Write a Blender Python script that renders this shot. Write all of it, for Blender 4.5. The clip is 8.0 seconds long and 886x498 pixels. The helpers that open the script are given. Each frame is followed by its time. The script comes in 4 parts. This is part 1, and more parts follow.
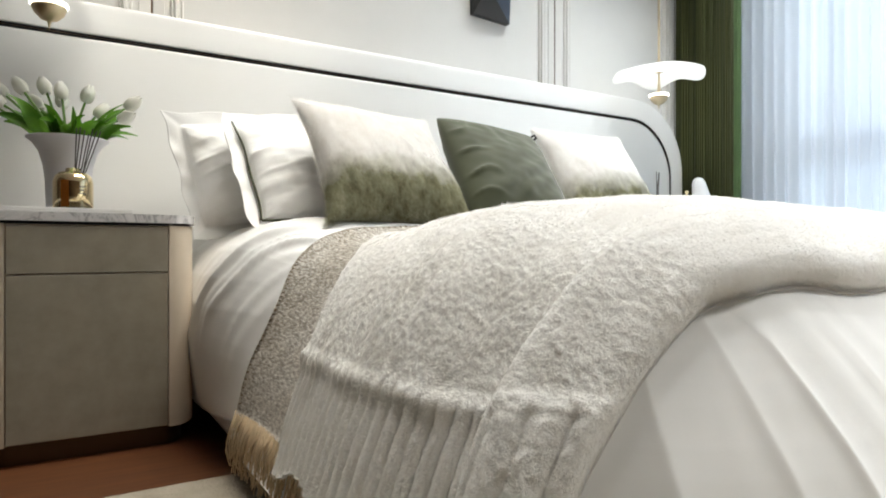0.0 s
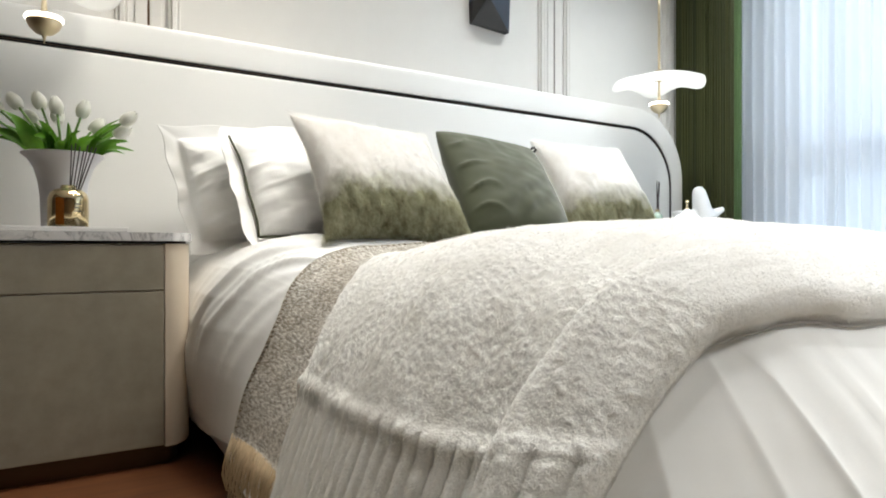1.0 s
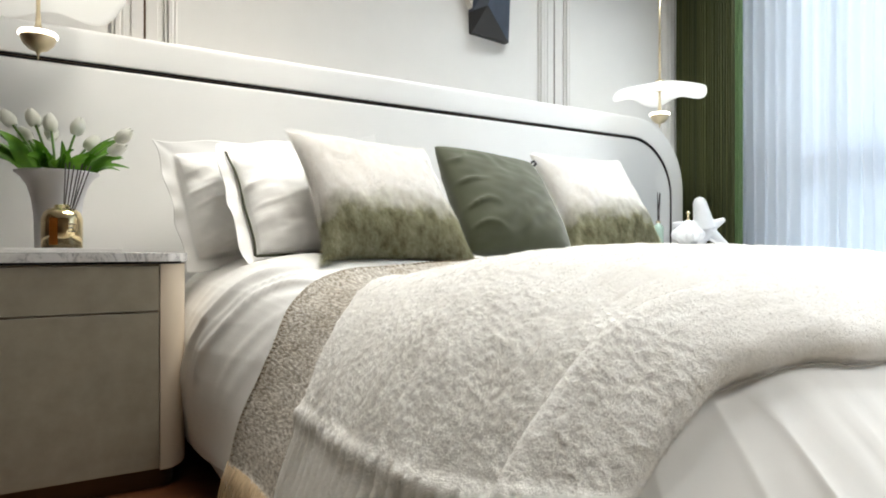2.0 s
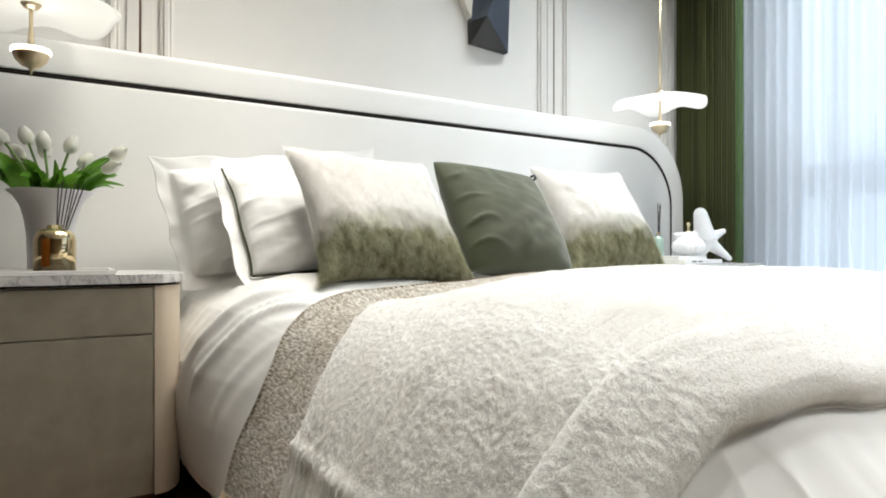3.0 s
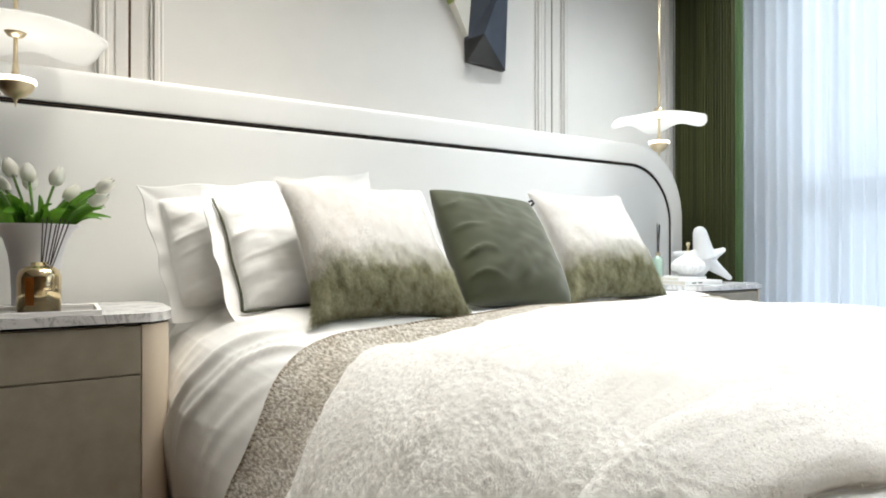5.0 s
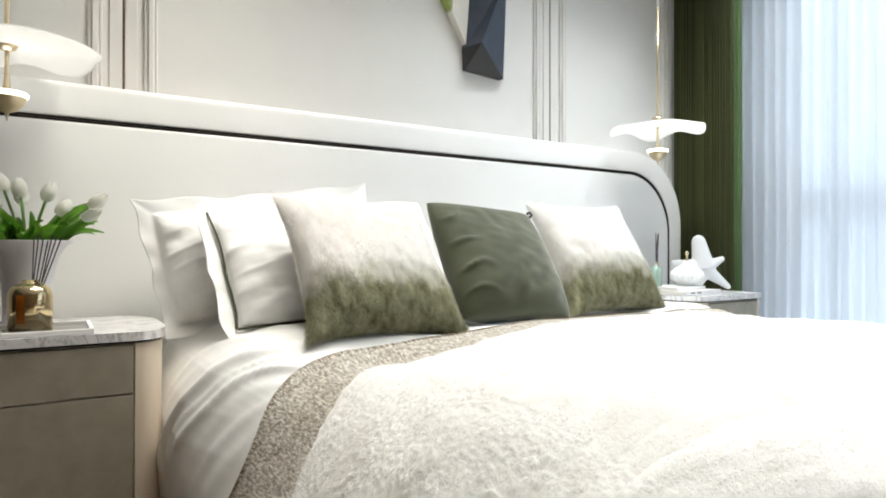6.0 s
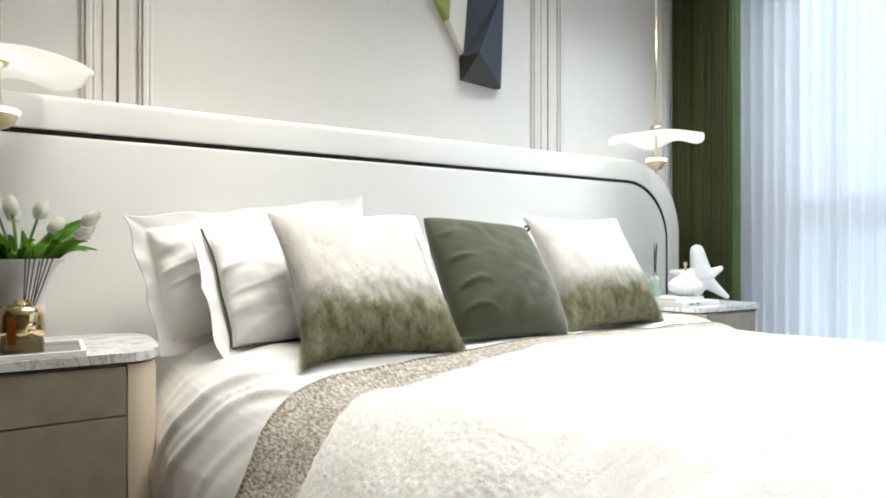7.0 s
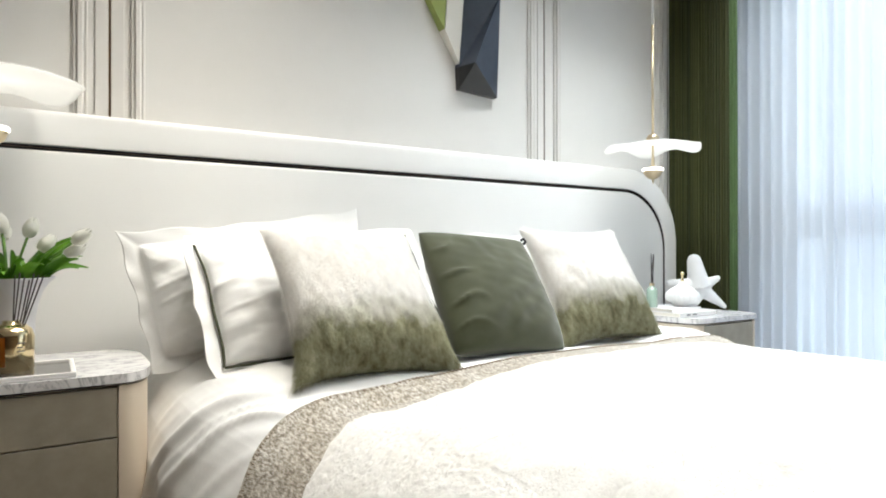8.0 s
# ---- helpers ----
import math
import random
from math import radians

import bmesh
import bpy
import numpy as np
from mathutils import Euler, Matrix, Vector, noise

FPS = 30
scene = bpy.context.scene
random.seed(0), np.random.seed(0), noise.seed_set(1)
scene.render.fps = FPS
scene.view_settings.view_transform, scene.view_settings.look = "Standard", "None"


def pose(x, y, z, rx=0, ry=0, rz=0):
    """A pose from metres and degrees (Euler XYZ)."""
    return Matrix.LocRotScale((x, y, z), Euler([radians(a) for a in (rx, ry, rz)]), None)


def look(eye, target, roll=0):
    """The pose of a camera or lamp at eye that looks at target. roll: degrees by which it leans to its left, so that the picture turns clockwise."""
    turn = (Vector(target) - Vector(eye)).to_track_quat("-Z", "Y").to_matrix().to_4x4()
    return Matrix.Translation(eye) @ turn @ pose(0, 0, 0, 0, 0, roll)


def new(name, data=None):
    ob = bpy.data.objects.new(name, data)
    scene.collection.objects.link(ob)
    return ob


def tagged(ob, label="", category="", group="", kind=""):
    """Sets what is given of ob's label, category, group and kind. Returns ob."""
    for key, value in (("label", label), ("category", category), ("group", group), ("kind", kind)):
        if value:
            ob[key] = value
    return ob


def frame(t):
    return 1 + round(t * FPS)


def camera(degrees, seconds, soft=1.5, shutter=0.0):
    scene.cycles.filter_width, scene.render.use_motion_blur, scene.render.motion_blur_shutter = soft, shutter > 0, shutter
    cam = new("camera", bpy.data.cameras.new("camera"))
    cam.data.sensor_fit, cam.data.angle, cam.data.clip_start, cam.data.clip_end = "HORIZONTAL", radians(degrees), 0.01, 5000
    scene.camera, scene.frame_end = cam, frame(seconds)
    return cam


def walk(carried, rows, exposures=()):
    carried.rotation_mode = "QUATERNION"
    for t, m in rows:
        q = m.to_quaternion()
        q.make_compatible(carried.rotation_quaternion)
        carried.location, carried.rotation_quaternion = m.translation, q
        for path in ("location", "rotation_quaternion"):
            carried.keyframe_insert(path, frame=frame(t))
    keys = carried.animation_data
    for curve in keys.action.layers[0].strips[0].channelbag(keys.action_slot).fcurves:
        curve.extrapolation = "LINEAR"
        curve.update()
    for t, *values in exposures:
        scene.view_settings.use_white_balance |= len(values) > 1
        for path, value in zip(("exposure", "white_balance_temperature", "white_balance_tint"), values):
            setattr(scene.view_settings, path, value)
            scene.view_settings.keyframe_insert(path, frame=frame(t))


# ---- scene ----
cam = camera(70.6, 8.0, soft=1.9)
METRES, EYE, TILT, LEAN, TURN = 0.395, 0.50, 0.0, 0.0, -31.2
ROWS = [
    (0.0, 0.0, 0.0, 0.0, 0.0, 0.0, -0.0),
    (0.5, -0.0018, 0.0191, 0.0537, -0.03, 0.01, -0.02),
    (1.0, -0.0014, 0.0416, 0.1126, -0.09, 0.02, 0.01),
    (1.5, 0.0, 0.067, 0.1742, -0.12, 0.05, 0.01),
    (3.0, -0.0017, 0.1517, 0.3672, -0.28, 0.11, -0.01),
    (3.5, 0.0013, 0.1788, 0.4284, -0.34, 0.13, 0.0),
    (4.0, 0.0026, 0.2053, 0.4872, -0.4, 0.13, -0.0),
    (4.5, 0.0039, 0.2296, 0.5414, -0.46, 0.14, 0.0),
    (6.0, 0.0107, 0.2997, 0.6954, -0.74, 0.17, -0.01),
    (6.5, 0.0138, 0.3212, 0.7548, -0.82, 0.15, -0.03),
    (7.0, 0.0178, 0.3395, 0.8153, -0.93, 0.13, -0.01),
    (7.5, 0.0285, 0.3572, 0.8719, -1.01, 0.18, 0.02),
    (8.0, 0.0399, 0.375, 0.9229, -1.11, 0.2, 0.07),
]
walk(cam, [(t, pose(0, 0, EYE, TILT, LEAN, TURN) @ pose(METRES * x, METRES * y, METRES * z, 90 + pitch, roll, yaw)) for t, x, y, z, yaw, pitch, roll in ROWS])

# ---- light ----
EXPOSURE = 0.90
scene.view_settings.exposure = EXPOSURE
world = bpy.data.worlds.new("daylight")
scene.world = world
world.use_nodes = True
sky = world.node_tree.nodes.new("ShaderNodeTexSky")
sky.sky_type, sky.sun_disc = "NISHITA", False
sky.sun_elevation, sky.sun_rotation = radians(40), radians(200)
world.node_tree.links.new(sky.outputs[0], world.node_tree.nodes["Background"].inputs[0])
world.node_tree.nodes["Background"].inputs[1].default_value = 0.10


def lamp(name, kind, m, power, colour, **more):
    data = bpy.data.lights.new(name, kind)
    data.energy, data.color = power, colour
    if kind == "AREA":
        data.shape, data.size, data.size_y = "RECTANGLE", more["size"], more["size_y"]
        data.spread = radians(more.get("spread", 180))
    if kind == "SPOT":
        data.spot_size, data.spot_blend, data.shadow_soft_size = radians(more["cone"]), more["blend"], more["soft"]
    if kind == "POINT":
        data.shadow_soft_size = more["soft"]
    ob = new(name, data)
    ob.matrix_world = m
    return ob


WARM = (0.98, 0.995, 0.975)
AMBER_WHITE = (1.0, 0.955, 0.86)
# tint of the added downlights that stand in for the window's blue daylight
COOL = (0.93, 0.985, 1.0)
CEIL = 2.75

# ---- materials ----
def nodes_of(name):
    m = bpy.data.materials.new(name)
    m.use_nodes = True
    nt = m.node_tree
    return m, nt, nt.nodes["Principled BSDF"]


def add(nt, kind, **values):
    n = nt.nodes.new("ShaderNode" + kind)
    for key, value in values.items():
        n.inputs[key.replace("_", " ")].default_value = value
    return n


def coords(nt, scale=(1, 1, 1)):
    t = nt.nodes.new("ShaderNodeTexCoord")
    mp = nt.nodes.new("ShaderNodeMapping")
    mp.inputs["Scale"].default_value = scale
    nt.links.new(t.outputs["Object"], mp.inputs["Vector"])
    return mp.outputs["Vector"]


def ramp(nt, fac, stops):
    r = nt.nodes.new("ShaderNodeValToRGB")
    el = r.color_ramp.elements
    while len(el) < len(stops):
        el.new(0.5)
    for e, (p, c) in zip(el, stops):
        e.position, e.color = p, (*c, 1)
    nt.links.new(fac, r.inputs["Fac"])
    return r.outputs["Color"]


def mix(c, k):
    return tuple(v * k for v in c)


def surface(name, colour, rough=0.5, metal=0.0, vary=0.06, scale=6.0, grain=0.0, grain_scale=300.0, stretch=(1, 1, 1), sheen=0.0, coat=0.0, bump=0.001, spec=0.5, detail=5.0):
    """A plain surface with broad variation, and fine relief where grain is set."""
    m, nt, b = nodes_of(name)
    v = coords(nt, stretch)
    n = add(nt, "TexNoise", Scale=scale, Detail=detail, Roughness=0.6)
    nt.links.new(v, n.inputs["Vector"])
    nt.links.new(ramp(nt, n.outputs["Fac"], [(0.3, mix(colour, 1 - vary)), (0.7, mix(colour, 1 + vary))]), b.inputs["Base Color"])
    b.inputs["Roughness"].default_value, b.inputs["Metallic"].default_value = rough, metal
    b.inputs["Specular IOR Level"].default_value = spec
    if sheen:
        b.inputs["Sheen Weight"].default_value = sheen
        b.inputs["Sheen Roughness"].default_value = 0.5
    if coat:
        b.inputs["Coat Weight"].default_value, b.inputs["Coat Roughness"].default_value = coat, 0.1
    if grain:
        g = add(nt, "TexNoise", Scale=grain_scale, Detail=3.0)
        nt.links.new(v, g.inputs["Vector"])
        bp = add(nt, "Bump", Strength=grain, Distance=bump)
        nt.links.new(g.outputs["Fac"], bp.inputs["Height"])
        nt.links.new(bp.outputs["Normal"], b.inputs["Normal"])
    return m


def marble():
    m, nt, b = nodes_of("white_marble")
    v = coords(nt, (1, 2.2, 1))
    n = add(nt, "TexNoise", Scale=5.0, Detail=8.0, Roughness=0.65, Distortion=1.4)
    nt.links.new(v, n.inputs["Vector"])
    c = ramp(nt, n.outputs["Fac"], [(0.40, (0.74, 0.73, 0.72)), (0.485, (0.62, 0.61, 0.61)), (0.505, (0.36, 0.36, 0.37)), (0.53, (0.66, 0.65, 0.65)), (0.65, (0.78, 0.77, 0.76))])
    nt.links.new(c, b.inputs["Base Color"])
    b.inputs["Roughness"].default_value = 0.18
    return m


def hair_shader(nt, b, colour, back=0.12):
    """Hair scatters light and lets some through."""
    df, tl, ms = add(nt, "BsdfDiffuse"), add(nt, "BsdfTranslucent"), add(nt, "MixShader", Fac=back)
    nt.links.new(colour, df.inputs["Color"])
    nt.links.new(colour, tl.inputs["Color"])
    nt.links.new(df.outputs[0], ms.inputs[1])
    nt.links.new(tl.outputs[0], ms.inputs[2])
    nt.links.new(ms.outputs[0], nt.nodes["Material Output"].inputs["Surface"])
    nt.nodes.remove(b)


def cream_fur(name, hair):
    m, nt, b = nodes_of(name)
    v = coords(nt)
    n = add(nt, "TexNoise", Scale=26.0, Detail=5.0, Roughness=0.7)
    nt.links.new(v, n.inputs["Vector"])
    c = ramp(nt, n.outputs["Fac"], [(0.3, (0.84, 0.822, 0.79)), (0.65, (0.91, 0.898, 0.878))])
    if hair:
        hair_shader(nt, b, c, 0.5)
        return m
    nt.links.new(c, b.inputs["Base Color"])
    b.inputs["Roughness"].default_value, b.inputs["Specular IOR Level"].default_value = 0.9, 0.05
    b.inputs["Sheen Weight"].default_value = 0.3
    g = add(nt, "TexNoise", Scale=150.0, Detail=4.0, Roughness=0.7)
    nt.links.new(v, g.inputs["Vector"])
    bp = add(nt, "Bump", Strength=0.5, Distance=0.005)
    nt.links.new(g.outputs["Fac"], bp.inputs["Height"])
    nt.links.new(bp.outputs["Normal"], b.inputs["Normal"])
    return m


def dyed_fur(name, hair):
    """Fur that turns from cream to mottled olive at the lower half."""
    m, nt, b = nodes_of(name)
    t = nt.nodes.new("ShaderNodeTexCoord")
    s = nt.nodes.new("ShaderNodeSeparateXYZ")
    nt.links.new(t.outputs["Object"], s.inputs[0])
    low = nt.nodes.new("ShaderNodeMapping")
    low.inputs["Scale"].default_value = (1, 1, 0.4)
    nt.links.new(t.outputs["Object"], low.inputs["Vector"])
    n = add(nt, "TexNoise", Scale=16.0, Detail=5.0, Roughness=0.65)
    nt.links.new(t.outputs["Object"], n.inputs["Vector"])
    a = nt.nodes.new("ShaderNodeMath")
    a.operation = "MULTIPLY_ADD"
    a.inputs[1].default_value = 0.12
    nt.links.new(n.outputs["Fac"], a.inputs[0])
    nt.links.new(s.outputs["Z"], a.inputs[2])
    mr = nt.nodes.new("ShaderNodeMapRange")
    mr.inputs["From Min"].default_value, mr.inputs["From Max"].default_value = 0.0, 0.40
    nt.links.new(a.outputs[0], mr.inputs["Value"])
    dye = ramp(nt, mr.outputs[0], [(0.38, (0.0, 0.0, 0.0)), (0.44, (0.45, 0.45, 0.45)), (0.60, (1.0, 1.0, 1.0))])
    g = add(nt, "TexNoise", Scale=46.0, Detail=5.0, Roughness=0.75)
    nt.links.new(low.outputs["Vector"], g.inputs["Vector"])
    olive = ramp(nt, g.outputs["Fac"], [(0.32, (0.16, 0.148, 0.085)), (0.46, (0.34, 0.33, 0.215)), (0.60, (0.48, 0.475, 0.33)), (0.74, (0.64, 0.63, 0.49))])
    cream = ramp(nt, g.outputs["Fac"], [(0.3, (0.85, 0.825, 0.79)), (0.62, (0.93, 0.92, 0.90))])
    mx = nt.nodes.new("ShaderNodeMix")
    mx.data_type = "RGBA"
    nt.links.new(dye, mx.inputs["Factor"])
    nt.links.new(olive, mx.inputs[6])
    nt.links.new(cream, mx.inputs[7])
    if hair:
        hair_shader(nt, b, mx.outputs[2], 0.4)
        return m
    nt.links.new(mx.outputs[2], b.inputs["Base Color"])
    b.inputs["Roughness"].default_value, b.inputs["Specular IOR Level"].default_value = 0.9, 0.05
    b.inputs["Sheen Weight"].default_value = 0.15
    h = add(nt, "TexNoise", Scale=160.0, Detail=4.0, Roughness=0.7)
    nt.links.new(low.outputs["Vector"], h.inputs["Vector"])
    bp = add(nt, "Bump", Strength=0.4, Distance=0.005)
    nt.links.new(h.outputs["Fac"], bp.inputs["Height"])
    nt.links.new(bp.outputs["Normal"], b.inputs["Normal"])
    return m


def melange():
    """Grey and cream wool with slubs that run across the strip, and a woven relief."""
    m, nt, b = nodes_of("grey_melange_wool")
    v = coords(nt, (1, 0.36, 1))
    n = add(nt, "TexNoise", Scale=190.0, Detail=3.0, Roughness=0.75)
    nt.links.new(v, n.inputs["Vector"])
    c = ramp(nt, n.outputs["Fac"], [(0.34, (0.16, 0.13, 0.095)), (0.45, (0.36, 0.32, 0.265)), (0.54, (0.57, 0.54, 0.485)), (0.68, (0.86, 0.84, 0.80))])
    k = add(nt, "TexNoise", Scale=22.0, Detail=3.0)
    nt.links.new(v, k.inputs["Vector"])
    shade = ramp(nt, k.outputs["Fac"], [(0.3, (0.72, 0.66, 0.58)), (0.7, (1.0, 1.0, 1.0))])
    mx = nt.nodes.new("ShaderNodeMix")
    mx.data_type, mx.blend_type = "RGBA", "MULTIPLY"
    mx.inputs["Factor"].default_value = 0.8
    nt.links.new(c, mx.inputs[6])
    nt.links.new(shade, mx.inputs[7])
    nt.links.new(mx.outputs[2], b.inputs["Base Color"])
    bp = add(nt, "Bump", Strength=0.9, Distance=0.003)
    nt.links.new(n.outputs["Fac"], bp.inputs["Height"])
    nt.links.new(bp.outputs["Normal"], b.inputs["Normal"])
    b.inputs["Roughness"].default_value = 0.95
    b.inputs["Specular IOR Level"].default_value = 0.1
    b.inputs["Sheen Weight"].default_value = 0.45
    return m


def wood_floor():
    m, nt, b = nodes_of("brown_oak_floor")
    v = coords(nt, (2, 26, 2))
    n = add(nt, "TexNoise", Scale=2.0, Detail=8.0, Roughness=0.7)
    nt.links.new(v, n.inputs["Vector"])
    nt.links.new(ramp(nt, n.outputs["Fac"], [(0.3, (0.070, 0.024, 0.008)), (0.7, (0.135, 0.050, 0.018))]), b.inputs["Base Color"])
    b.inputs["Roughness"].default_value = 0.42
    return m


def sheer_cloth():
    m, nt, b = nodes_of("white_sheer")
    out = nt.nodes["Material Output"]
    tr = add(nt, "BsdfTransparent", Color=(0.97, 0.98, 1.0, 1))
    tl = add(nt, "BsdfTranslucent", Color=(0.92, 0.94, 0.97, 1))
    df = add(nt, "BsdfDiffuse", Color=(0.88, 0.89, 0.91, 1))
    m1, m2 = add(nt, "MixShader", Fac=0.25), add(nt, "MixShader", Fac=0.88)
    nt.links.new(tl.outputs[0], m1.inputs[1])
    nt.links.new(df.outputs[0], m1.inputs[2])
    nt.links.new(tr.outputs[0], m2.inputs[1])
    nt.links.new(m1.outputs[0], m2.inputs[2])
    nt.links.new(m2.outputs[0], out.inputs["Surface"])
    nt.nodes.remove(b)
    return m


def thin_leaf(name, dark, light, scale, back):
    """A satin leaf or petal that lets light through."""
    m, nt, b = nodes_of(name)
    n = add(nt, "TexNoise", Scale=scale, Detail=4.0)
    nt.links.new(coords(nt), n.inputs["Vector"])
    c = ramp(nt, n.outputs["Fac"], [(0.3, dark), (0.7, light)])
    nt.links.new(c, b.inputs["Base Color"])
    b.inputs["Roughness"].default_value = 0.4
    tl, ms = add(nt, "BsdfTranslucent"), add(nt, "MixShader", Fac=back)
    nt.links.new(c, tl.inputs["Color"])
    nt.links.new(b.outputs[0], ms.inputs[1])
    nt.links.new(tl.outputs[0], ms.inputs[2])
    nt.links.new(ms.outputs[0], nt.nodes["Material Output"].inputs["Surface"])
    return m


def glow(name, colour, strength):
    m, nt, b = nodes_of(name)
    b.inputs["Base Color"].default_value = (0.9, 0.9, 0.88, 1)
    b.inputs["Emission Color"].default_value = (*colour, 1)
    b.inputs["Emission Strength"].default_value = strength
    b.inputs["Roughness"].default_value = 0.4
    return m


def lit_shade():
    """Thin milky acrylic, lit from the disc below it."""
    m, nt, b = nodes_of("lit_white_shade")
    b.inputs["Base Color"].default_value = (0.88, 0.88, 0.86, 1)
    b.inputs["Emission Color"].default_value, b.inputs["Emission Strength"].default_value = (1.0, 0.97, 0.92, 1), 0.12
    b.inputs["Roughness"].default_value = 0.35
    tl, tr = add(nt, "BsdfTranslucent", Color=(0.95, 0.95, 0.93, 1)), add(nt, "BsdfTransparent", Color=(0.96, 0.96, 0.95, 1))
    m1, m2 = add(nt, "MixShader", Fac=0.4), add(nt, "MixShader", Fac=0.28)
    nt.links.new(b.outputs[0], m1.inputs[1])
    nt.links.new(tl.outputs[0], m1.inputs[2])
    nt.links.new(m1.outputs[0], m2.inputs[1])
    nt.links.new(tr.outputs[0], m2.inputs[2])
    nt.links.new(m2.outputs[0], nt.nodes["Material Output"].inputs["Surface"])
    return m


def glass(name, colour, rough=0.02):
    m, nt, b = nodes_of(name)
    b.inputs["Base Color"].default_value = (*colour, 1)
    b.inputs["Transmission Weight"].default_value = 1.0
    b.inputs["Roughness"].default_value = rough
    return m


def view_outside():
    """Bright hazy daylight with pale greenery low down."""
    m, nt, b = nodes_of("daylight_view")
    t = nt.nodes.new("ShaderNodeTexCoord")
    s = nt.nodes.new("ShaderNodeSeparateXYZ")
    nt.links.new(t.outputs["Object"], s.inputs[0])
    n = add(nt, "TexNoise", Scale=0.5, Detail=4.0)
    nt.links.new(t.outputs["Object"], n.inputs["Vector"])
    a = nt.nodes.new("ShaderNodeMath")
    a.operation = "MULTIPLY_ADD"
    a.inputs[1].default_value = 3.0
    nt.links.new(n.outputs["Fac"], a.inputs[0])
    nt.links.new(s.outputs["Z"], a.inputs[2])
    mr = nt.nodes.new("ShaderNodeMapRange")
    mr.inputs["From Min"].default_value, mr.inputs["From Max"].default_value = -2.0, 7.0
    nt.links.new(a.outputs[0], mr.inputs["Value"])
    c = ramp(nt, mr.outputs[0], [(0.0, (0.54, 0.69, 0.82)), (0.42, (0.63, 0.79, 0.94)), (0.60, (0.70, 0.87, 1.04)), (1.0, (0.74, 0.90, 1.06))])
    nt.links.new(c, b.inputs["Emission Color"])
    b.inputs["Emission Strength"].default_value = 1.16
    b.inputs["Base Color"].default_value = (0, 0, 0, 1)
    return m


WALL = surface("warm_white_paint", (0.73, 0.715, 0.685), 0.55, vary=0.015, grain=0.05)
TAN = surface("unseen_wall_tan", (0.21, 0.15, 0.10), 0.7, vary=0.05, grain=0.1)
MOULD = surface("satin_moulding_paint", (0.72, 0.70, 0.665), 0.45, vary=0.015)
JOINT = surface("bronze_joint", (0.16, 0.10, 0.06), 0.5, 0.6)
CEILING = surface("white_ceiling_paint", (0.8, 0.79, 0.77), 0.8, vary=0.02)
LEATHER = surface("white_leather", (0.85, 0.845, 0.825), 0.36, vary=0.012, scale=3.0, grain=0.06, grain_scale=420.0)
GROOVE = surface("black_trim", (0.008, 0.008, 0.009), 0.7, spec=0.15)
TAUPE = surface("taupe_veneer", (0.305, 0.274, 0.214), 0.45, vary=0.13, scale=16.0, grain=0.12, grain_scale=120.0, detail=8.0)
CREAM = surface("cream_lacquer", (0.62, 0.53, 0.42), 0.38, vary=0.03, scale=4.0)
PLINTH = surface("dark_bronze_plinth", (0.10, 0.062, 0.035), 0.4, 0.5)
MARBLE = marble()
COTTON = surface("white_cotton", (0.87, 0.865, 0.85), 0.85, vary=0.015, grain=0.16, grain_scale=700.0, sheen=0.15, spec=0.2, bump=0.0006)
PIPING = surface("dark_green_piping", (0.055, 0.06, 0.03), 0.8)
FUR, FUR_HAIR = cream_fur("cream_fur", False), cream_fur("cream_fur_hair", True)
OMBRE, OMBRE_HAIR = dyed_fur("ombre_fur", False), dyed_fur("ombre_fur_hair", True)
VELVET = surface("olive_velvet", (0.050, 0.055, 0.027), 0.75, vary=0.16, scale=8.0, grain=0.1, grain_scale=500.0, sheen=0.34, spec=0.15)
WOOL = melange()
FRINGE = surface("cream_yarn", (0.58, 0.44, 0.28), 0.9, vary=0.15, scale=50.0)
STITCH = surface("brown_thread", (0.20, 0.145, 0.095), 0.9)
OAK = wood_floor()
RUG = surface("cream_rug", (0.34, 0.30, 0.24), 0.95, vary=0.14, scale=14.0, grain=0.9, grain_scale=140.0, bump=0.005, spec=0.1)
DRAPE = surface("dark_green_drape", (0.056, 0.060, 0.015), 0.6, vary=0.6, scale=1.0, stretch=(90, 90, 0.25), sheen=0.12, spec=0.3)
BAND = surface("window_lit_green_band", (0.070, 0.125, 0.040), 0.6, vary=0.1, scale=6.0, sheen=0.3, spec=0.3)
SHEER = sheer_cloth()
BRASS = surface("brushed_brass", (0.60, 0.50, 0.34), 0.38, 1.0, vary=0.04)
GOLD = surface("polished_gold", (0.80, 0.66, 0.40), 0.10, 1.0, vary=0.02)
SHADE = lit_shade()
LED = glow("lit_disc", (1.0, 0.95, 0.84), 2.5)
DOWNLIGHT = glow("lit_downlight", (1.0, 0.9, 0.75), 12.0)
BLACK = surface("charcoal_lacquer", (0.044, 0.056, 0.080), 0.38, vary=0.18, scale=12.0, grain=0.08, grain_scale=80.0)
JET = surface("jet_lacquer", (0.012, 0.012, 0.013), 0.45, vary=0.1)
IVORY = surface("ivory_lacquer", (0.74, 0.71, 0.64), 0.45, vary=0.02)
OLIVE = surface("olive_lacquer", (0.30, 0.36, 0.10), 0.45, vary=0.06)
PETAL = thin_leaf("white_tulip_petal", (0.78, 0.78, 0.70), (0.90, 0.90, 0.86), 30.0, 0.35)
LEAF = thin_leaf("tulip_leaf", (0.050, 0.16, 0.012), (0.15, 0.34, 0.030), 18.0, 0.35)
STEM = surface("tulip_stem", (0.13, 0.27, 0.05), 0.5, vary=0.15)
VASE = surface("matt_white_vase", (0.74, 0.735, 0.76), 0.45, vary=0.02)
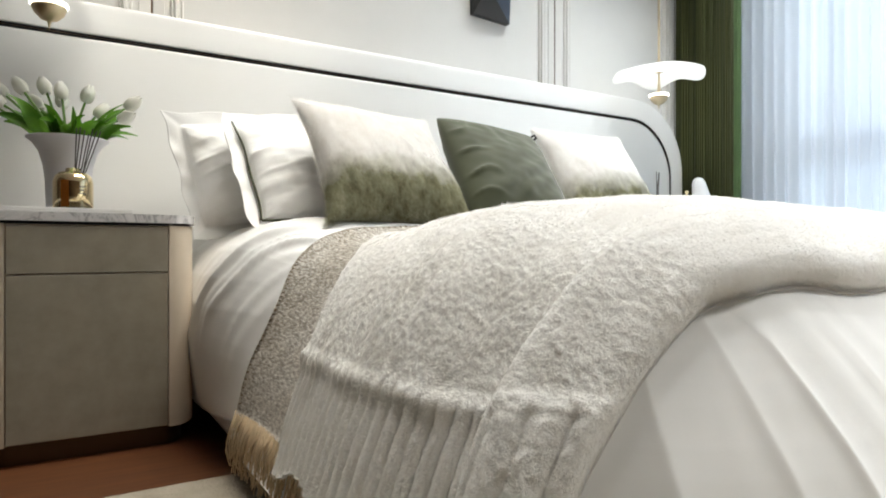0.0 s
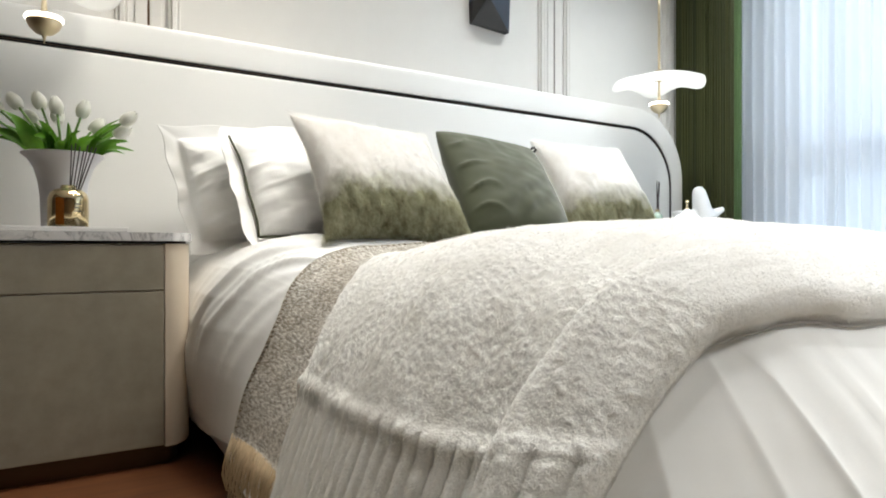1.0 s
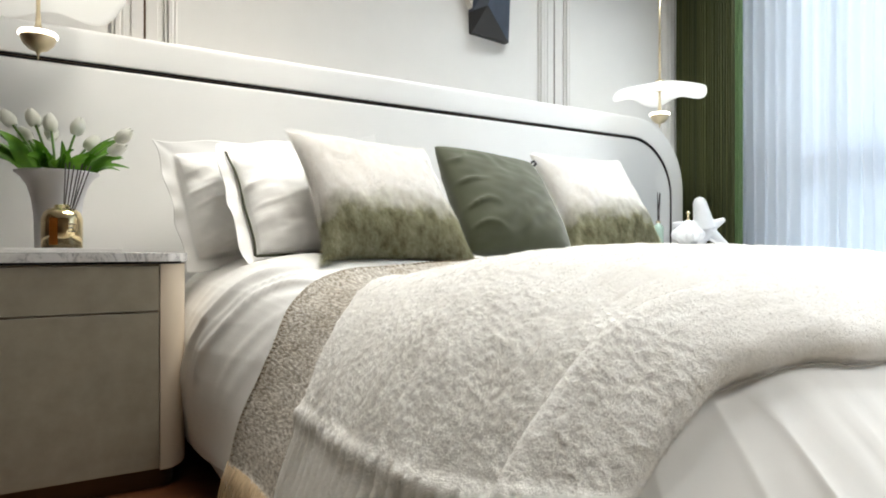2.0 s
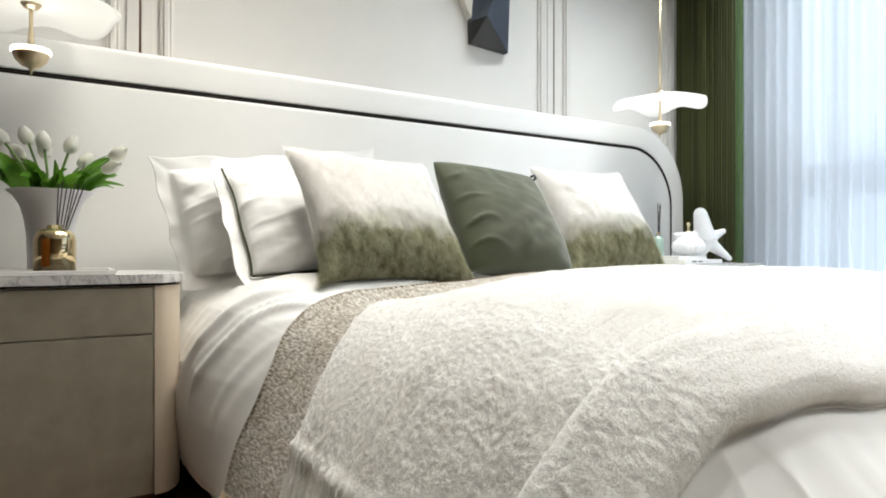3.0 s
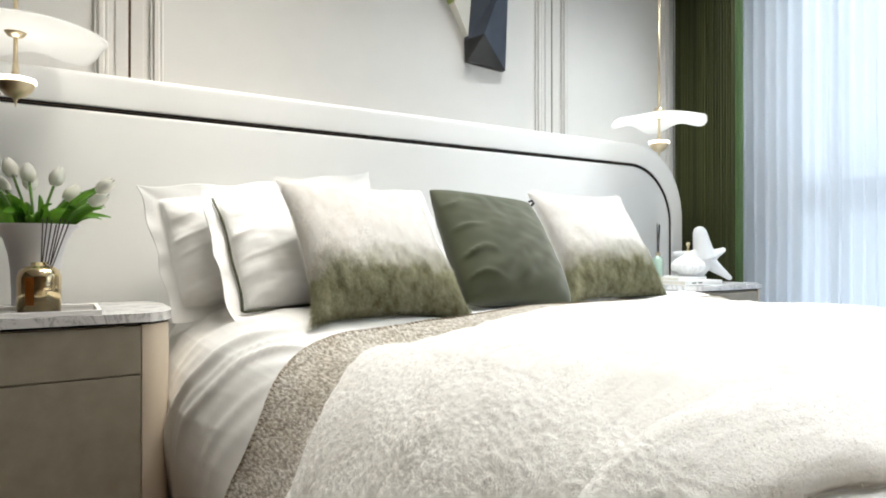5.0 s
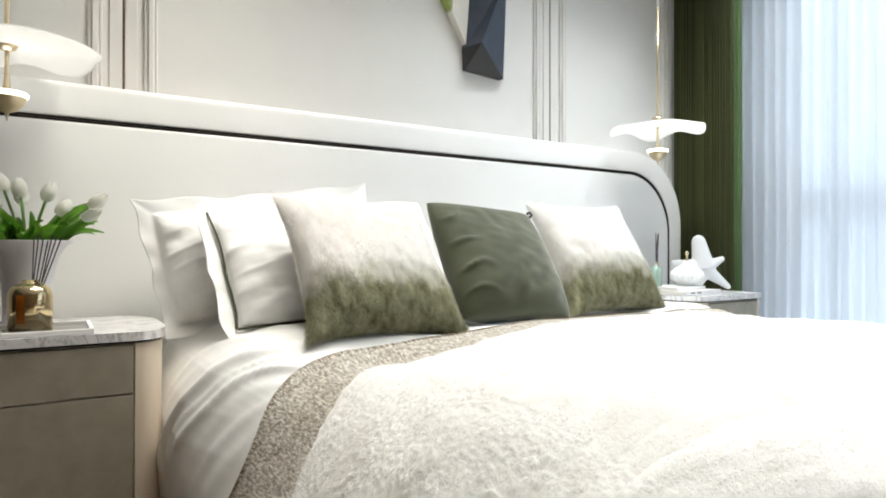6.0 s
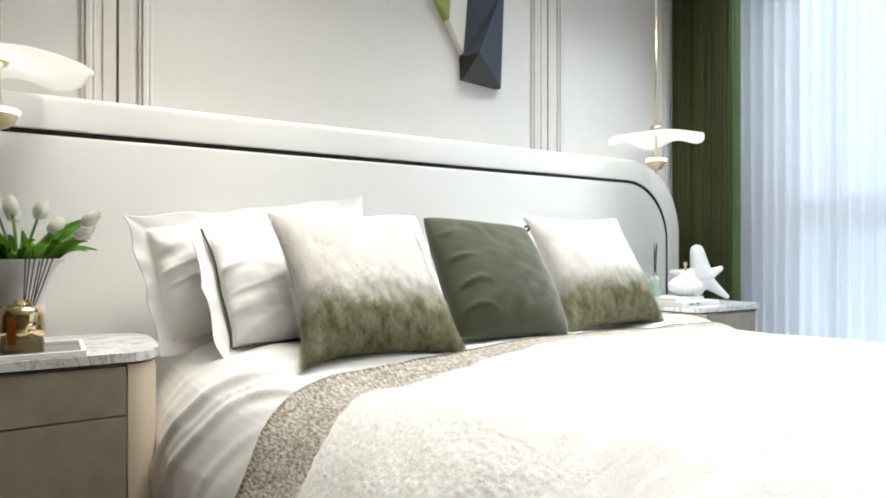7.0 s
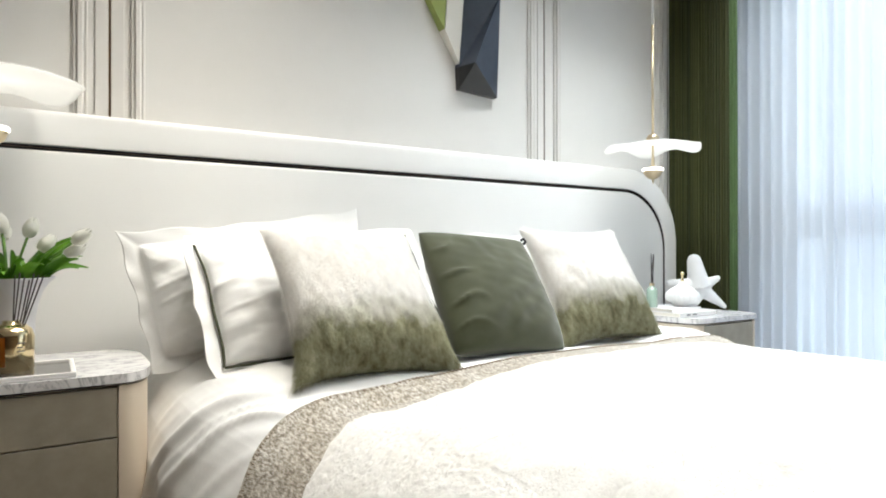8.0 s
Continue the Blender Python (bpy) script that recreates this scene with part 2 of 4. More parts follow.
AMBER = surface("amber_oil", (0.28, 0.085, 0.010), 0.12, vary=0.3, scale=25.0, coat=0.6)
REED = surface("dark_reed", (0.06, 0.05, 0.048), 0.8)
CERAMIC = surface("white_ceramic", (0.80, 0.80, 0.80), 0.4, vary=0.02)
MINT = surface("mint_glass", (0.30, 0.41, 0.335), 0.2, vary=0.04, coat=0.5)
COVER = surface("white_book_cover", (0.78, 0.77, 0.75), 0.45, vary=0.02)
PAPER = surface("book_paper", (0.70, 0.67, 0.60), 0.9, vary=0.1, stretch=(1, 1, 60))
SMOKE = surface("smoked_tray_glass", (0.06, 0.055, 0.05), 0.08, vary=0.05, coat=0.6)
PRINT = surface("dark_print", (0.10, 0.10, 0.10), 0.7)
FRAME = surface("grey_window_frame", (0.78, 0.80, 0.82), 0.45, vary=0.03)
PANE = glass("window_glass", (1, 1, 1), 0.0)
VIEW = view_outside()

# ---- mesh helpers ----
def mesh_object(name, verts, faces, material, parent=None, label="", smooth=True):
    me = bpy.data.meshes.new(name)
    me.from_pydata([tuple(map(float, v)) for v in verts], [], [tuple(map(int, f)) for f in faces])
    me.materials.append(material)
    if smooth:
        me.shade_smooth()
    me.update()
    ob = new(name, me)
    if parent:
        ob.parent = parent
    if label:
        ob["label"] = label
    return ob


def part(name, bm, material, parent=None, label="", smooth=False, angle=None):
    me = bpy.data.meshes.new(name)
    bmesh.ops.recalc_face_normals(bm, faces=bm.faces)
    bm.to_mesh(me)
    bm.free()
    me.materials.append(material)
    if smooth:
        me.shade_smooth()
    if angle:
        me.shade_smooth()
        me.set_sharp_from_angle(angle=radians(angle))
    ob = new(name, me)
    if parent:
        ob.parent = parent
    if label:
        ob["label"] = label
    return ob


def thing(name, label, category, at=(0, 0, 0), group=""):
    ob = new(name)
    ob.location = at
    ob.empty_display_size = 0.05
    return tagged(ob, label, category, group)


def box(x0, x1, y0, y1, z0, z1, bevel=0.0, segments=2):
    bm = bmesh.new()
    bmesh.ops.create_cube(bm, size=1, matrix=Matrix.LocRotScale(((x0 + x1) / 2, (y0 + y1) / 2, (z0 + z1) / 2), None, (x1 - x0, y1 - y0, z1 - z0)))
    if bevel:
        bmesh.ops.bevel(bm, geom=bm.edges[:], offset=bevel, segments=segments, affect="EDGES", profile=0.5)
    return bm


def spin(profile, n=40, wobble=None):
    """A turned body from (radius, z) pairs."""
    bm = bmesh.new()
    rings = []
    for r, z in profile:
        ring = []
        for k in range(n):
            a = 2 * math.pi * k / n
            rr = r * (wobble(a, z) if wobble else 1)
            ring.append(bm.verts.new((rr * math.cos(a), rr * math.sin(a), z)))
        rings.append(ring)
    for a, b in zip(rings, rings[1:]):
        for k in range(n):
            bm.faces.new((a[k], a[(k + 1) % n], b[(k + 1) % n], b[k]))
    if profile[0][0] > 1e-4:
        bm.faces.new(rings[0][::-1])
    if profile[-1][0] > 1e-4:
        bm.faces.new(rings[-1])
    bmesh.ops.remove_doubles(bm, verts=bm.verts[:], dist=1e-5)
    return bm


def rod(bm, points, radius, n=8, taper=1.0):
    """A round bar along points, added to bm."""
    pts = [Vector(p) for p in points]
    rings = []
    for i, p in enumerate(pts):
        d = (pts[min(i + 1, len(pts) - 1)] - pts[max(i - 1, 0)]).normalized()
        side = d.cross(Vector((0.31, 0.87, 0.38))).normalized()
        up = d.cross(side)
        r = radius * (1 + (taper - 1) * i / (len(pts) - 1))
        rings.append([bm.verts.new(p + r * (side * math.cos(2 * math.pi * k / n) + up * math.sin(2 * math.pi * k / n))) for k in range(n)])
    for a, b in zip(rings, rings[1:]):
        for k in range(n):
            bm.faces.new((a[k], a[(k + 1) % n], b[(k + 1) % n], b[k]))
    bm.faces.new(rings[0][::-1])
    bm.faces.new(rings[-1])
    return bm


def prism(outline, z0, z1, bevel=0.0):
    """An upright body over a plan outline."""
    bm = bmesh.new()
    lo = [bm.verts.new((x, y, z0)) for x, y in outline]
    hi = [bm.verts.new((x, y, z1)) for x, y in outline]
    n = len(lo)
    for k in range(n):
        bm.faces.new((lo[k], lo[(k + 1) % n], hi[(k + 1) % n], hi[k]))
    bm.faces.new(lo[::-1])
    top = bm.faces.new(hi)
    if bevel:
        bmesh.ops.bevel(bm, geom=list(top.edges), offset=bevel, segments=3, affect="EDGES", profile=0.5)
    return bm


def grid_faces(nu, nv, base=0):
    return [(base + i * nv + j, base + (i + 1) * nv + j, base + (i + 1) * nv + j + 1, base + i * nv + j + 1) for i in range(nu - 1) for j in range(nv - 1)]


def ripple(x, y, seed=0, octaves=4, base=1.0):
    """Smooth made-up unevenness between about -1 and 1."""
    rng = np.random.RandomState(seed)
    out, amp, total = 0, 1.0, 0
    for o in range(octaves):
        for _ in range(4):
            a, p = rng.uniform(0, 2 * math.pi), rng.uniform(0, 2 * math.pi)
            k = base * (1.9 ** o) * rng.uniform(0.7, 1.3)
            out = out + amp * np.sin(k * (x * math.cos(a) + y * math.sin(a)) * 6.28 + p) / 2
        total += amp
        amp *= 0.55
    return out / total


def curls(x, y, z, scale, seed):
    """Random soft unevenness between 0 and 1, in cells of 1 / scale metres."""
    table = np.random.RandomState(seed).rand(4096)
    p = [np.asarray(v) * scale + 100 for v in (x, y, z)]
    i = [np.floor(v).astype(np.int64) for v in p]
    f = [v - k for v, k in zip(p, i)]
    f = [v * v * (3 - 2 * v) for v in f]
    out = 0
    for a in (0, 1):
        for b in (0, 1):
            for c in (0, 1):
                w = (f[0] if a else 1 - f[0]) * (f[1] if b else 1 - f[1]) * (f[2] if c else 1 - f[2])
                out = out + w * table[((i[0] + a) * 73856093 ^ (i[1] + b) * 19349663 ^ (i[2] + c) * 83492791) % 4096]
    return out


def fleece(x, y, z):
    """Clumps and curls of a fleece."""
    big = curls(x, y, z * 0.7, 26, 61)
    knot = curls(0.9 * x, y, 0.9 * z, 150, 62)
    tiny = curls(x, y, z, 210, 63)
    return 0.0022 * (big - 0.5) + 0.0035 * knot ** 1.5 * np.clip(0.45 + big, 0.4, 1.2) + 0.0016 * tiny


def blades(name, at, normal, flow, length, width, material, parent, seed=1):
    """Hairs as narrow bent blades, joined into one mesh."""
    n = len(at)
    rng = np.random.RandomState(seed)
    tip = normal + flow
    tip /= np.linalg.norm(tip, axis=1, keepdims=True)
    side = np.cross(tip, normal) + 0.004
    side /= np.linalg.norm(side, axis=1, keepdims=True) + 1e-9
    side = side + 0.2 * rng.normal(size=(n, 3))
    side /= np.linalg.norm(side, axis=1, keepdims=True) + 1e-9
    ln, w = length[:, None], width[:, None]
    droop = flow * 0.55
    mid = at + (normal * 0.34 + flow * 0.5) * ln * 0.6
    end = at + (normal * 0.26 + droop * 1.2 + flow * 0.4) * ln
    verts = np.stack([at - side * w, at + side * w, mid + side * w * 0.8, mid - side * w * 0.8, end], axis=1).reshape(-1, 3)
    me = bpy.data.meshes.new(name)
    me.vertices.add(5 * n)
    me.vertices.foreach_set("co", verts.astype(np.float32).ravel())
    k = 5 * np.arange(n)[:, None]
    loops = np.concatenate([k, k + 1, k + 2, k + 3, k + 3, k + 2, k + 4], axis=1).ravel()
    me.loops.add(7 * n)
    me.loops.foreach_set("vertex_index", loops.astype(np.int32))
    me.polygons.add(2 * n)
    start = (7 * np.arange(n)[:, None] + np.array([[0, 4]])).ravel()
    me.polygons.foreach_set("loop_start", start.astype(np.int32))
    me.materials.append(material)
    me.update(calc_edges=True)
    me.shade_flat()
    ob = new(name, me)
    ob.parent = parent
    return tagged(ob, kind="stuff")


# ---- room ----
WALL_Y, WALL_X = 2.335, 3.27
XW, YS = -2.6, -2.6


def structure(name, bm, material, label, **kw):
    return tagged(part(name, bm, material, **kw), label, kind="structure")


structure("floor", box(XW - 0.1, WALL_X + 0.1, YS - 0.1, WALL_Y + 0.1, -0.1, 0.0), OAK, "brown oak floor")
structure("ceiling", box(XW - 0.1, WALL_X + 0.2, YS - 0.1, WALL_Y + 0.1, CEIL, CEIL + 0.1), CEILING, "white painted ceiling")
structure("wall_north", box(XW, WALL_X + 0.1, WALL_Y, WALL_Y + 0.12, 0, CEIL), WALL, "warm white panelled wall behind the bed")
# unseen closing walls; their dark tan keeps the bounced light dim and warm
structure("wall_west", box(XW - 0.12, XW, YS, WALL_Y + 0.12, 0, CEIL), TAN, "plain tan closing wall, added out of view")
structure("wall_south", box(XW, WALL_X + 0.1, YS - 0.12, YS, 0, CEIL), TAN, "plain tan closing wall, added out of view")
# window wall with its opening
WY0, WY1, WZ0, WZ1 = -1.3, 1.94, 0.12, 2.5
wall_e = tagged(new("wall_east"), "warm white wall round the window", kind="structure")
for n, b in (("pier", (WALL_X, WALL_X + 0.2, WY1, WALL_Y, 0, CEIL)), ("pier", (WALL_X, WALL_X + 0.2, YS, WY0, 0, CEIL)),
             ("lintel", (WALL_X, WALL_X + 0.2, WY0, WY1, WZ1, CEIL)), ("apron", (WALL_X, WALL_X + 0.2, WY0, WY1, 0, WZ0))):
    part(n, box(*b), WALL, wall_e)
window = tagged(new("window_1"), "tall window with grey frame behind sheer curtain", kind="structure")
for n, b in (("jamb", (WALL_X + 0.06, WALL_X + 0.13, WY1 - 0.06, WY1, WZ0, WZ1)), ("jamb", (WALL_X + 0.06, WALL_X + 0.13, WY0, WY0 + 0.06, WZ0, WZ1)),
             ("mullion", (WALL_X + 0.06, WALL_X + 0.13, 1.665, 1.735, WZ0, WZ1)), ("mullion", (WALL_X + 0.06, WALL_X + 0.13, 0.0, 0.06, WZ0, WZ1)),
             ("transom", (WALL_X + 0.055, WALL_X + 0.135, WY0 + 0.06, WY1 - 0.06, 0.925, 1.085)),
             ("head", (WALL_X + 0.06, WALL_X + 0.13, WY0 + 0.06, WY1 - 0.06, WZ1 - 0.06, WZ1)), ("sill", (WALL_X + 0.06, WALL_X + 0.13, WY0 + 0.06, WY1 - 0.06, WZ0, WZ0 + 0.06))):
    part(n, box(*b, bevel=0.006), FRAME, window)
for y0, y1 in ((WY0 + 0.06, 0.0), (0.06, 1.665), (1.735, WY1 - 0.06)):
    for z0, z1 in ((WZ0 + 0.06, 0.925), (1.085, WZ1 - 0.06)):
        p = part("pane", box(WALL_X + 0.09, WALL_X + 0.098, y0, y1, z0, z1), PANE, window)
        p.visible_shadow = False
backdrop = mesh_object("backdrop", [(14, -14, -6), (14, 14, -6), (14, 14, 14), (14, -14, 14)], [(0, 1, 2, 3)], VIEW, smooth=False)
tagged(backdrop, "hazy bright daylight with pale trees outside", kind="structure")

# wall panels: moulding pairs beside each dark joint
panelling = tagged(new("trim"), "pale vertical wall mouldings with bronze joints", kind="structure")


def moulding(x, w, d, material=MOULD):
    bm = bmesh.new()
    prof = [(-0.5, 0), (-0.5, 0.5), (-0.46, 0.6), (-0.36, 0.6), (-0.34, 0.42), (-0.26, 0.42), (-0.22, 0.9), (-0.16, 1.0), (0.10, 1.0), (0.16, 0.9), (0.22, 0.45), (0.30, 0.4), (0.34, 0.6), (0.46, 0.6), (0.5, 0.5), (0.5, 0)]
    rows = [[bm.verts.new((x + w * a, WALL_Y - d * b, z)) for a, b in prof] for z in (0.1, CEIL - 0.1)]
    for k in range(len(prof) - 1):
        bm.faces.new((rows[0][k], rows[0][k + 1], rows[1][k + 1], rows[1][k]))
    return part("moulding", bm, material, panelling)


for joint in (0.255, 2.048, 2.93):
    moulding(joint - 0.08, 0.040, 0.018)
    moulding(joint + 0.08, 0.040, 0.018)
    part("fillet", box(joint - 0.040, joint - 0.004, WALL_Y - 0.006, WALL_Y - 0.001, 0.1, CEIL - 0.1, 0.001), MOULD, panelling)
    part("fillet", box(joint + 0.004, joint + 0.040, WALL_Y - 0.006, WALL_Y - 0.001, 0.1, CEIL - 0.1, 0.001), MOULD, panelling)
    part("joint", box(joint - 0.003, joint + 0.003, WALL_Y - 0.003, WALL_Y - 0.0005, 0.1, CEIL - 0.1), JOINT, panelling)

# ---- headboard ----
HB_Y = 2.235
HX0, HX1, HTOP = -0.75, 2.874, 1.27


def arch(inset, n=20):
    """The headboard's outline from foot to foot, moved in by inset."""
    x0, x1, top, r = HX0 + inset, HX1 - inset * 0.92, HTOP - inset, 0.36 - inset * 0.6
    pts = [(x0, 0.12)]
    pts += [(x0 + r - r * math.cos(a), top - r + r * math.sin(a)) for a in np.linspace(0, math.pi / 2, n)]
    pts += [(x1 - r + r * math.sin(a), top - r + r * math.cos(a)) for a in np.linspace(0, math.pi / 2, n)]
    return pts + [(x1, 0.12)]


def arch_band(steps):
    """A solid swept through (inset, y) pairs along the outline."""
    bm = bmesh.new()
    rows = [[bm.verts.new((x, y, z)) for x, z in arch(i)] for i, y in steps]
    for a, b in zip(rows, rows[1:]):
        for k in range(len(a) - 1):
            bm.faces.new((a[k], a[k + 1], b[k + 1], b[k]))
    return bm, rows


headboard = thing("headboard", "wide white leather headboard with rounded corners and black inlay line", "headboard", (0, 0, 0))
q = [(0.0, WALL_Y - 0.002)] + [(0.016 - 0.016 * math.cos(a), HB_Y - 0.006 + 0.016 - 0.016 * math.sin(a)) for a in np.linspace(0, math.pi / 2, 7)] + [(0.0245, HB_Y - 0.0062), (0.060, HB_Y - 0.0066), (0.0965, HB_Y - 0.0062), (0.0985, HB_Y - 0.0058), (0.1005, HB_Y - 0.0045), (0.1015, HB_Y - 0.0025), (0.102, HB_Y), (0.102, HB_Y + 0.02)]
bm, rows = arch_band(q)
part("rim", bm, LEATHER, headboard, smooth=True)
bm, rows = arch_band([(0.1022, HB_Y - 0.001), (0.1165, HB_Y - 0.001)])
part("inlay", bm, GROOVE, headboard, "black inlay line")
bm, rows = arch_band([(0.1090, HB_Y - 0.0012), (0.1092, HB_Y - 0.0018), (0.1099, HB_Y - 0.0018), (0.1101, HB_Y - 0.0012)])
part("bead", bm, JOINT, headboard, "fine bronze bead in the inlay")
bm, rows = arch_band([(0.1167, HB_Y + 0.02), (0.117, HB_Y + 0.001), (0.1182, HB_Y - 0.0015), (0.1205, HB_Y - 0.0032), (0.1245, HB_Y - 0.0039), (0.132, HB_Y - 0.004), (0.136, HB_Y - 0.004)])
bm.faces.new(rows[-1])
part("panel", bm, LEATHER, headboard, smooth=True)

# ---- bed ----
BX0, BX1, BY0, RC, BC = 0.31, 2.31, 0.285, 0.58, 1.31
PD = [0, .03, .07, .12, .16, .20, .26, .34, .5, .8, 1.2]
PZ = [.05, .13, .245, .34, .40, .45, .495, .53, .55, .56, .56]
SZ = [.05, .13, .25, .355, .425, .48, .53, .56, .60]
SD = [-.02, .03, .08, .12, .135, .138, .14, .14, .10]


def bed_map(x, y):
    """From a plan place to the top of the bedding: soft dome, rounded foot corners, sides that hang steeper at the head."""
    xx = np.where(x < BC, x, 2 * BC - x)
    cx, cy = BX0 + RC, BY0 + RC
    d = np.where((xx < cx) & (y < cy), RC - np.hypot(np.minimum(xx - cx, 0), np.minimum(y - cy, 0)), np.minimum(xx - BX0, y - BY0))
    z = (np.interp(d - 0.014, PD, PZ) + np.interp(d, PD, PZ) + np.interp(d + 0.014, PD, PZ)) / 3 + 0.022 * np.exp(-((x - 1.2) / 0.62) ** 2 - ((y - 0.9) / 0.36) ** 2) + 0.045 * np.clip((y - 1.34) / 0.2, 0, 1) * np.clip(d / 0.2, 0, 1) * np.clip((0.6 - d) / 0.25, 0, 1)
    z = z - 0.036 * np.clip((y - 1.02) / 0.2, 0, 1) * np.clip((1.46 - y) / 0.12, 0, 1) * np.clip((d - 0.2) / 0.2, 0, 1) * np.clip((1.2 - x) / 0.4, 0, 1)
    t = np.clip((y - 1.15) / 0.5, 0, 1)
    t = t * t * (3 - 2 * t)
    shift = np.where(d < 0.45, np.interp(z, SZ, SD), 0) * t * np.clip((0.5 - d) / 0.2, 0, 1)
    return np.stack([x - np.where(x < BC, shift, -shift), y, z], axis=-1), d


def side_at(y, d0):
    """Where the inset d0 meets the row y, on the low side."""
    cx, cy = BX0 + RC, BY0 + RC
    s = np.sqrt(np.maximum((RC - d0) ** 2 - np.minimum(y - cy, 0) ** 2, 0))
    return np.where(y < cy, cx - s, BX0 + d0)


def normals_of(p):
    n = np.cross(np.gradient(p, axis=0), np.gradient(p, axis=1))
    n /= np.linalg.norm(n, axis=-1, keepdims=True) + 1e-9
    return n * np.sign(np.mean(n[..., 2]))


def spread(d0, ys, n):
    """A plan grid from the low hem (inset d0) across to the other hem, dense on the sides."""
    u = np.linspace(0, 1, n)
    u = np.where(u < .4, u * .4, np.where(u > .6, 1 - (1 - u) * .4, .16 + (u - .4) * 3.4))
    y = np.repeat(ys[None, :], n, 0)
    dd = d0(ys) if callable(d0) else np.full_like(ys, d0)
    lo = side_at(ys, dd)
    return lo[None, :] + (2 * BC - 2 * lo)[None, :] * u[:, None], y


def cloth(name, grid, lift, thick, material, parent, extra=None, label=""):
    """A cloth with thickness laid over the bed. extra: more lift at each place."""
    x, y = grid
    p, d = bed_map(x, y)
    n = normals_of(p)
    e = extra(x, y, d, p[..., 2]) if extra is not None else 0
    top = p + n * (lift + thick + e)[..., None] if isinstance(e, np.ndarray) else p + n * (lift + thick)
    low = p + n * (lift + (e if isinstance(e, np.ndarray) else 0))[..., None] if isinstance(e, np.ndarray) else p + n * lift
    nu, nv = x.shape
    verts = np.concatenate([top.reshape(-1, 3), low.reshape(-1, 3)])
    faces = grid_faces(nu, nv) + [f[::-1] for f in grid_faces(nu, nv, nu * nv)]
    rim = [i * nv for i in range(nu)] + [(nu - 1) * nv + j for j in range(1, nv)] + [i * nv + nv - 1 for i in range(nu - 2, -1, -1)] + [j for j in range(nv - 2, 0, -1)]
    o = nu * nv
    faces += [(rim[k], rim[(k + 1) % len(rim)], rim[(k + 1) % len(rim)] + o, rim[k] + o) for k in range(len(rim))]
    return mesh_object(name, verts, faces, material, parent, label), top, normals_of(top)


bed = thing("bed", "low upholstered double bed under white bedding", "bed", (BC, 1.2, 0))
part("base", box(0.345 - BC, 2.275 - BC, 1.40 - 1.2, 2.215 - 1.2, 0.03, 0.20, 0.02), COTTON, bed, "white upholstered bed base")
part("base", box(0.42 - BC, 2.20 - BC, 0.80 - 1.2, 1.397 - 1.2, 0.03, 0.20, 0.01), COTTON, bed, "white upholstered bed base")
part("mattress", box(0.62 - BC, 2.0 - BC, 0.75 - 1.2, 2.21 - 1.2, 0.205, 0.46, 0.05, 3), COTTON, bed)
for x, y in ((0.55, 0.9), (2.07, 0.9), (0.45, 2.0), (2.17, 2.0)):
    part("foot", box(x - 0.03 - BC, x + 0.03 - BC, y - 0.03 - 1.2, y + 0.03 - 1.2, 0.0, 0.031, 0.004), PLINTH, bed)


# soft slanting folds beside the pillows: place, width, height
HEAD_FOLDS = ((1.30, 0.020, 0.8), (1.365, 0.016, 1.1), (1.42, 0.026, 1.3), (1.50, 0.018, 1.0), (1.545, 0.013, 0.8), (1.61, 0.028, 1.5), (1.70, 0.020, 1.2), (1.755, 0.015, 0.8), (1.83, 0.030, 1.4), (1.93, 0.02, 1.0), (2.0, 0.025, 1.2), (2.1, 0.02, 1.0))
# folds of the hanging duvet: place along the hem, width, slant, height
FOOT_FOLDS = ((0.30, 0.03, 0.4, 0.4), (0.47, 0.03, 0.5, 0.6), (0.60, 0.022, 0.7, 0.5), (0.69, 0.02, 0.9, 0.8), (0.80, 0.03, 0.8, 0.5), (0.87, 0.014, 0.7, 0.9), (0.94, 0.02, 0.6, 0.5), (1.03, 0.03, 0.7, 0.8), (1.08, 0.014, 0.5, 0.6), (1.20, 0.03, 0.3, 0.8), (1.33, 0.03, 0.2, 0.7), (1.45, 0.02, 0.1, 0.8), (1.6, 0.03, 0.1, 0.7), (1.8, 0.03, -0.1, 0.7))


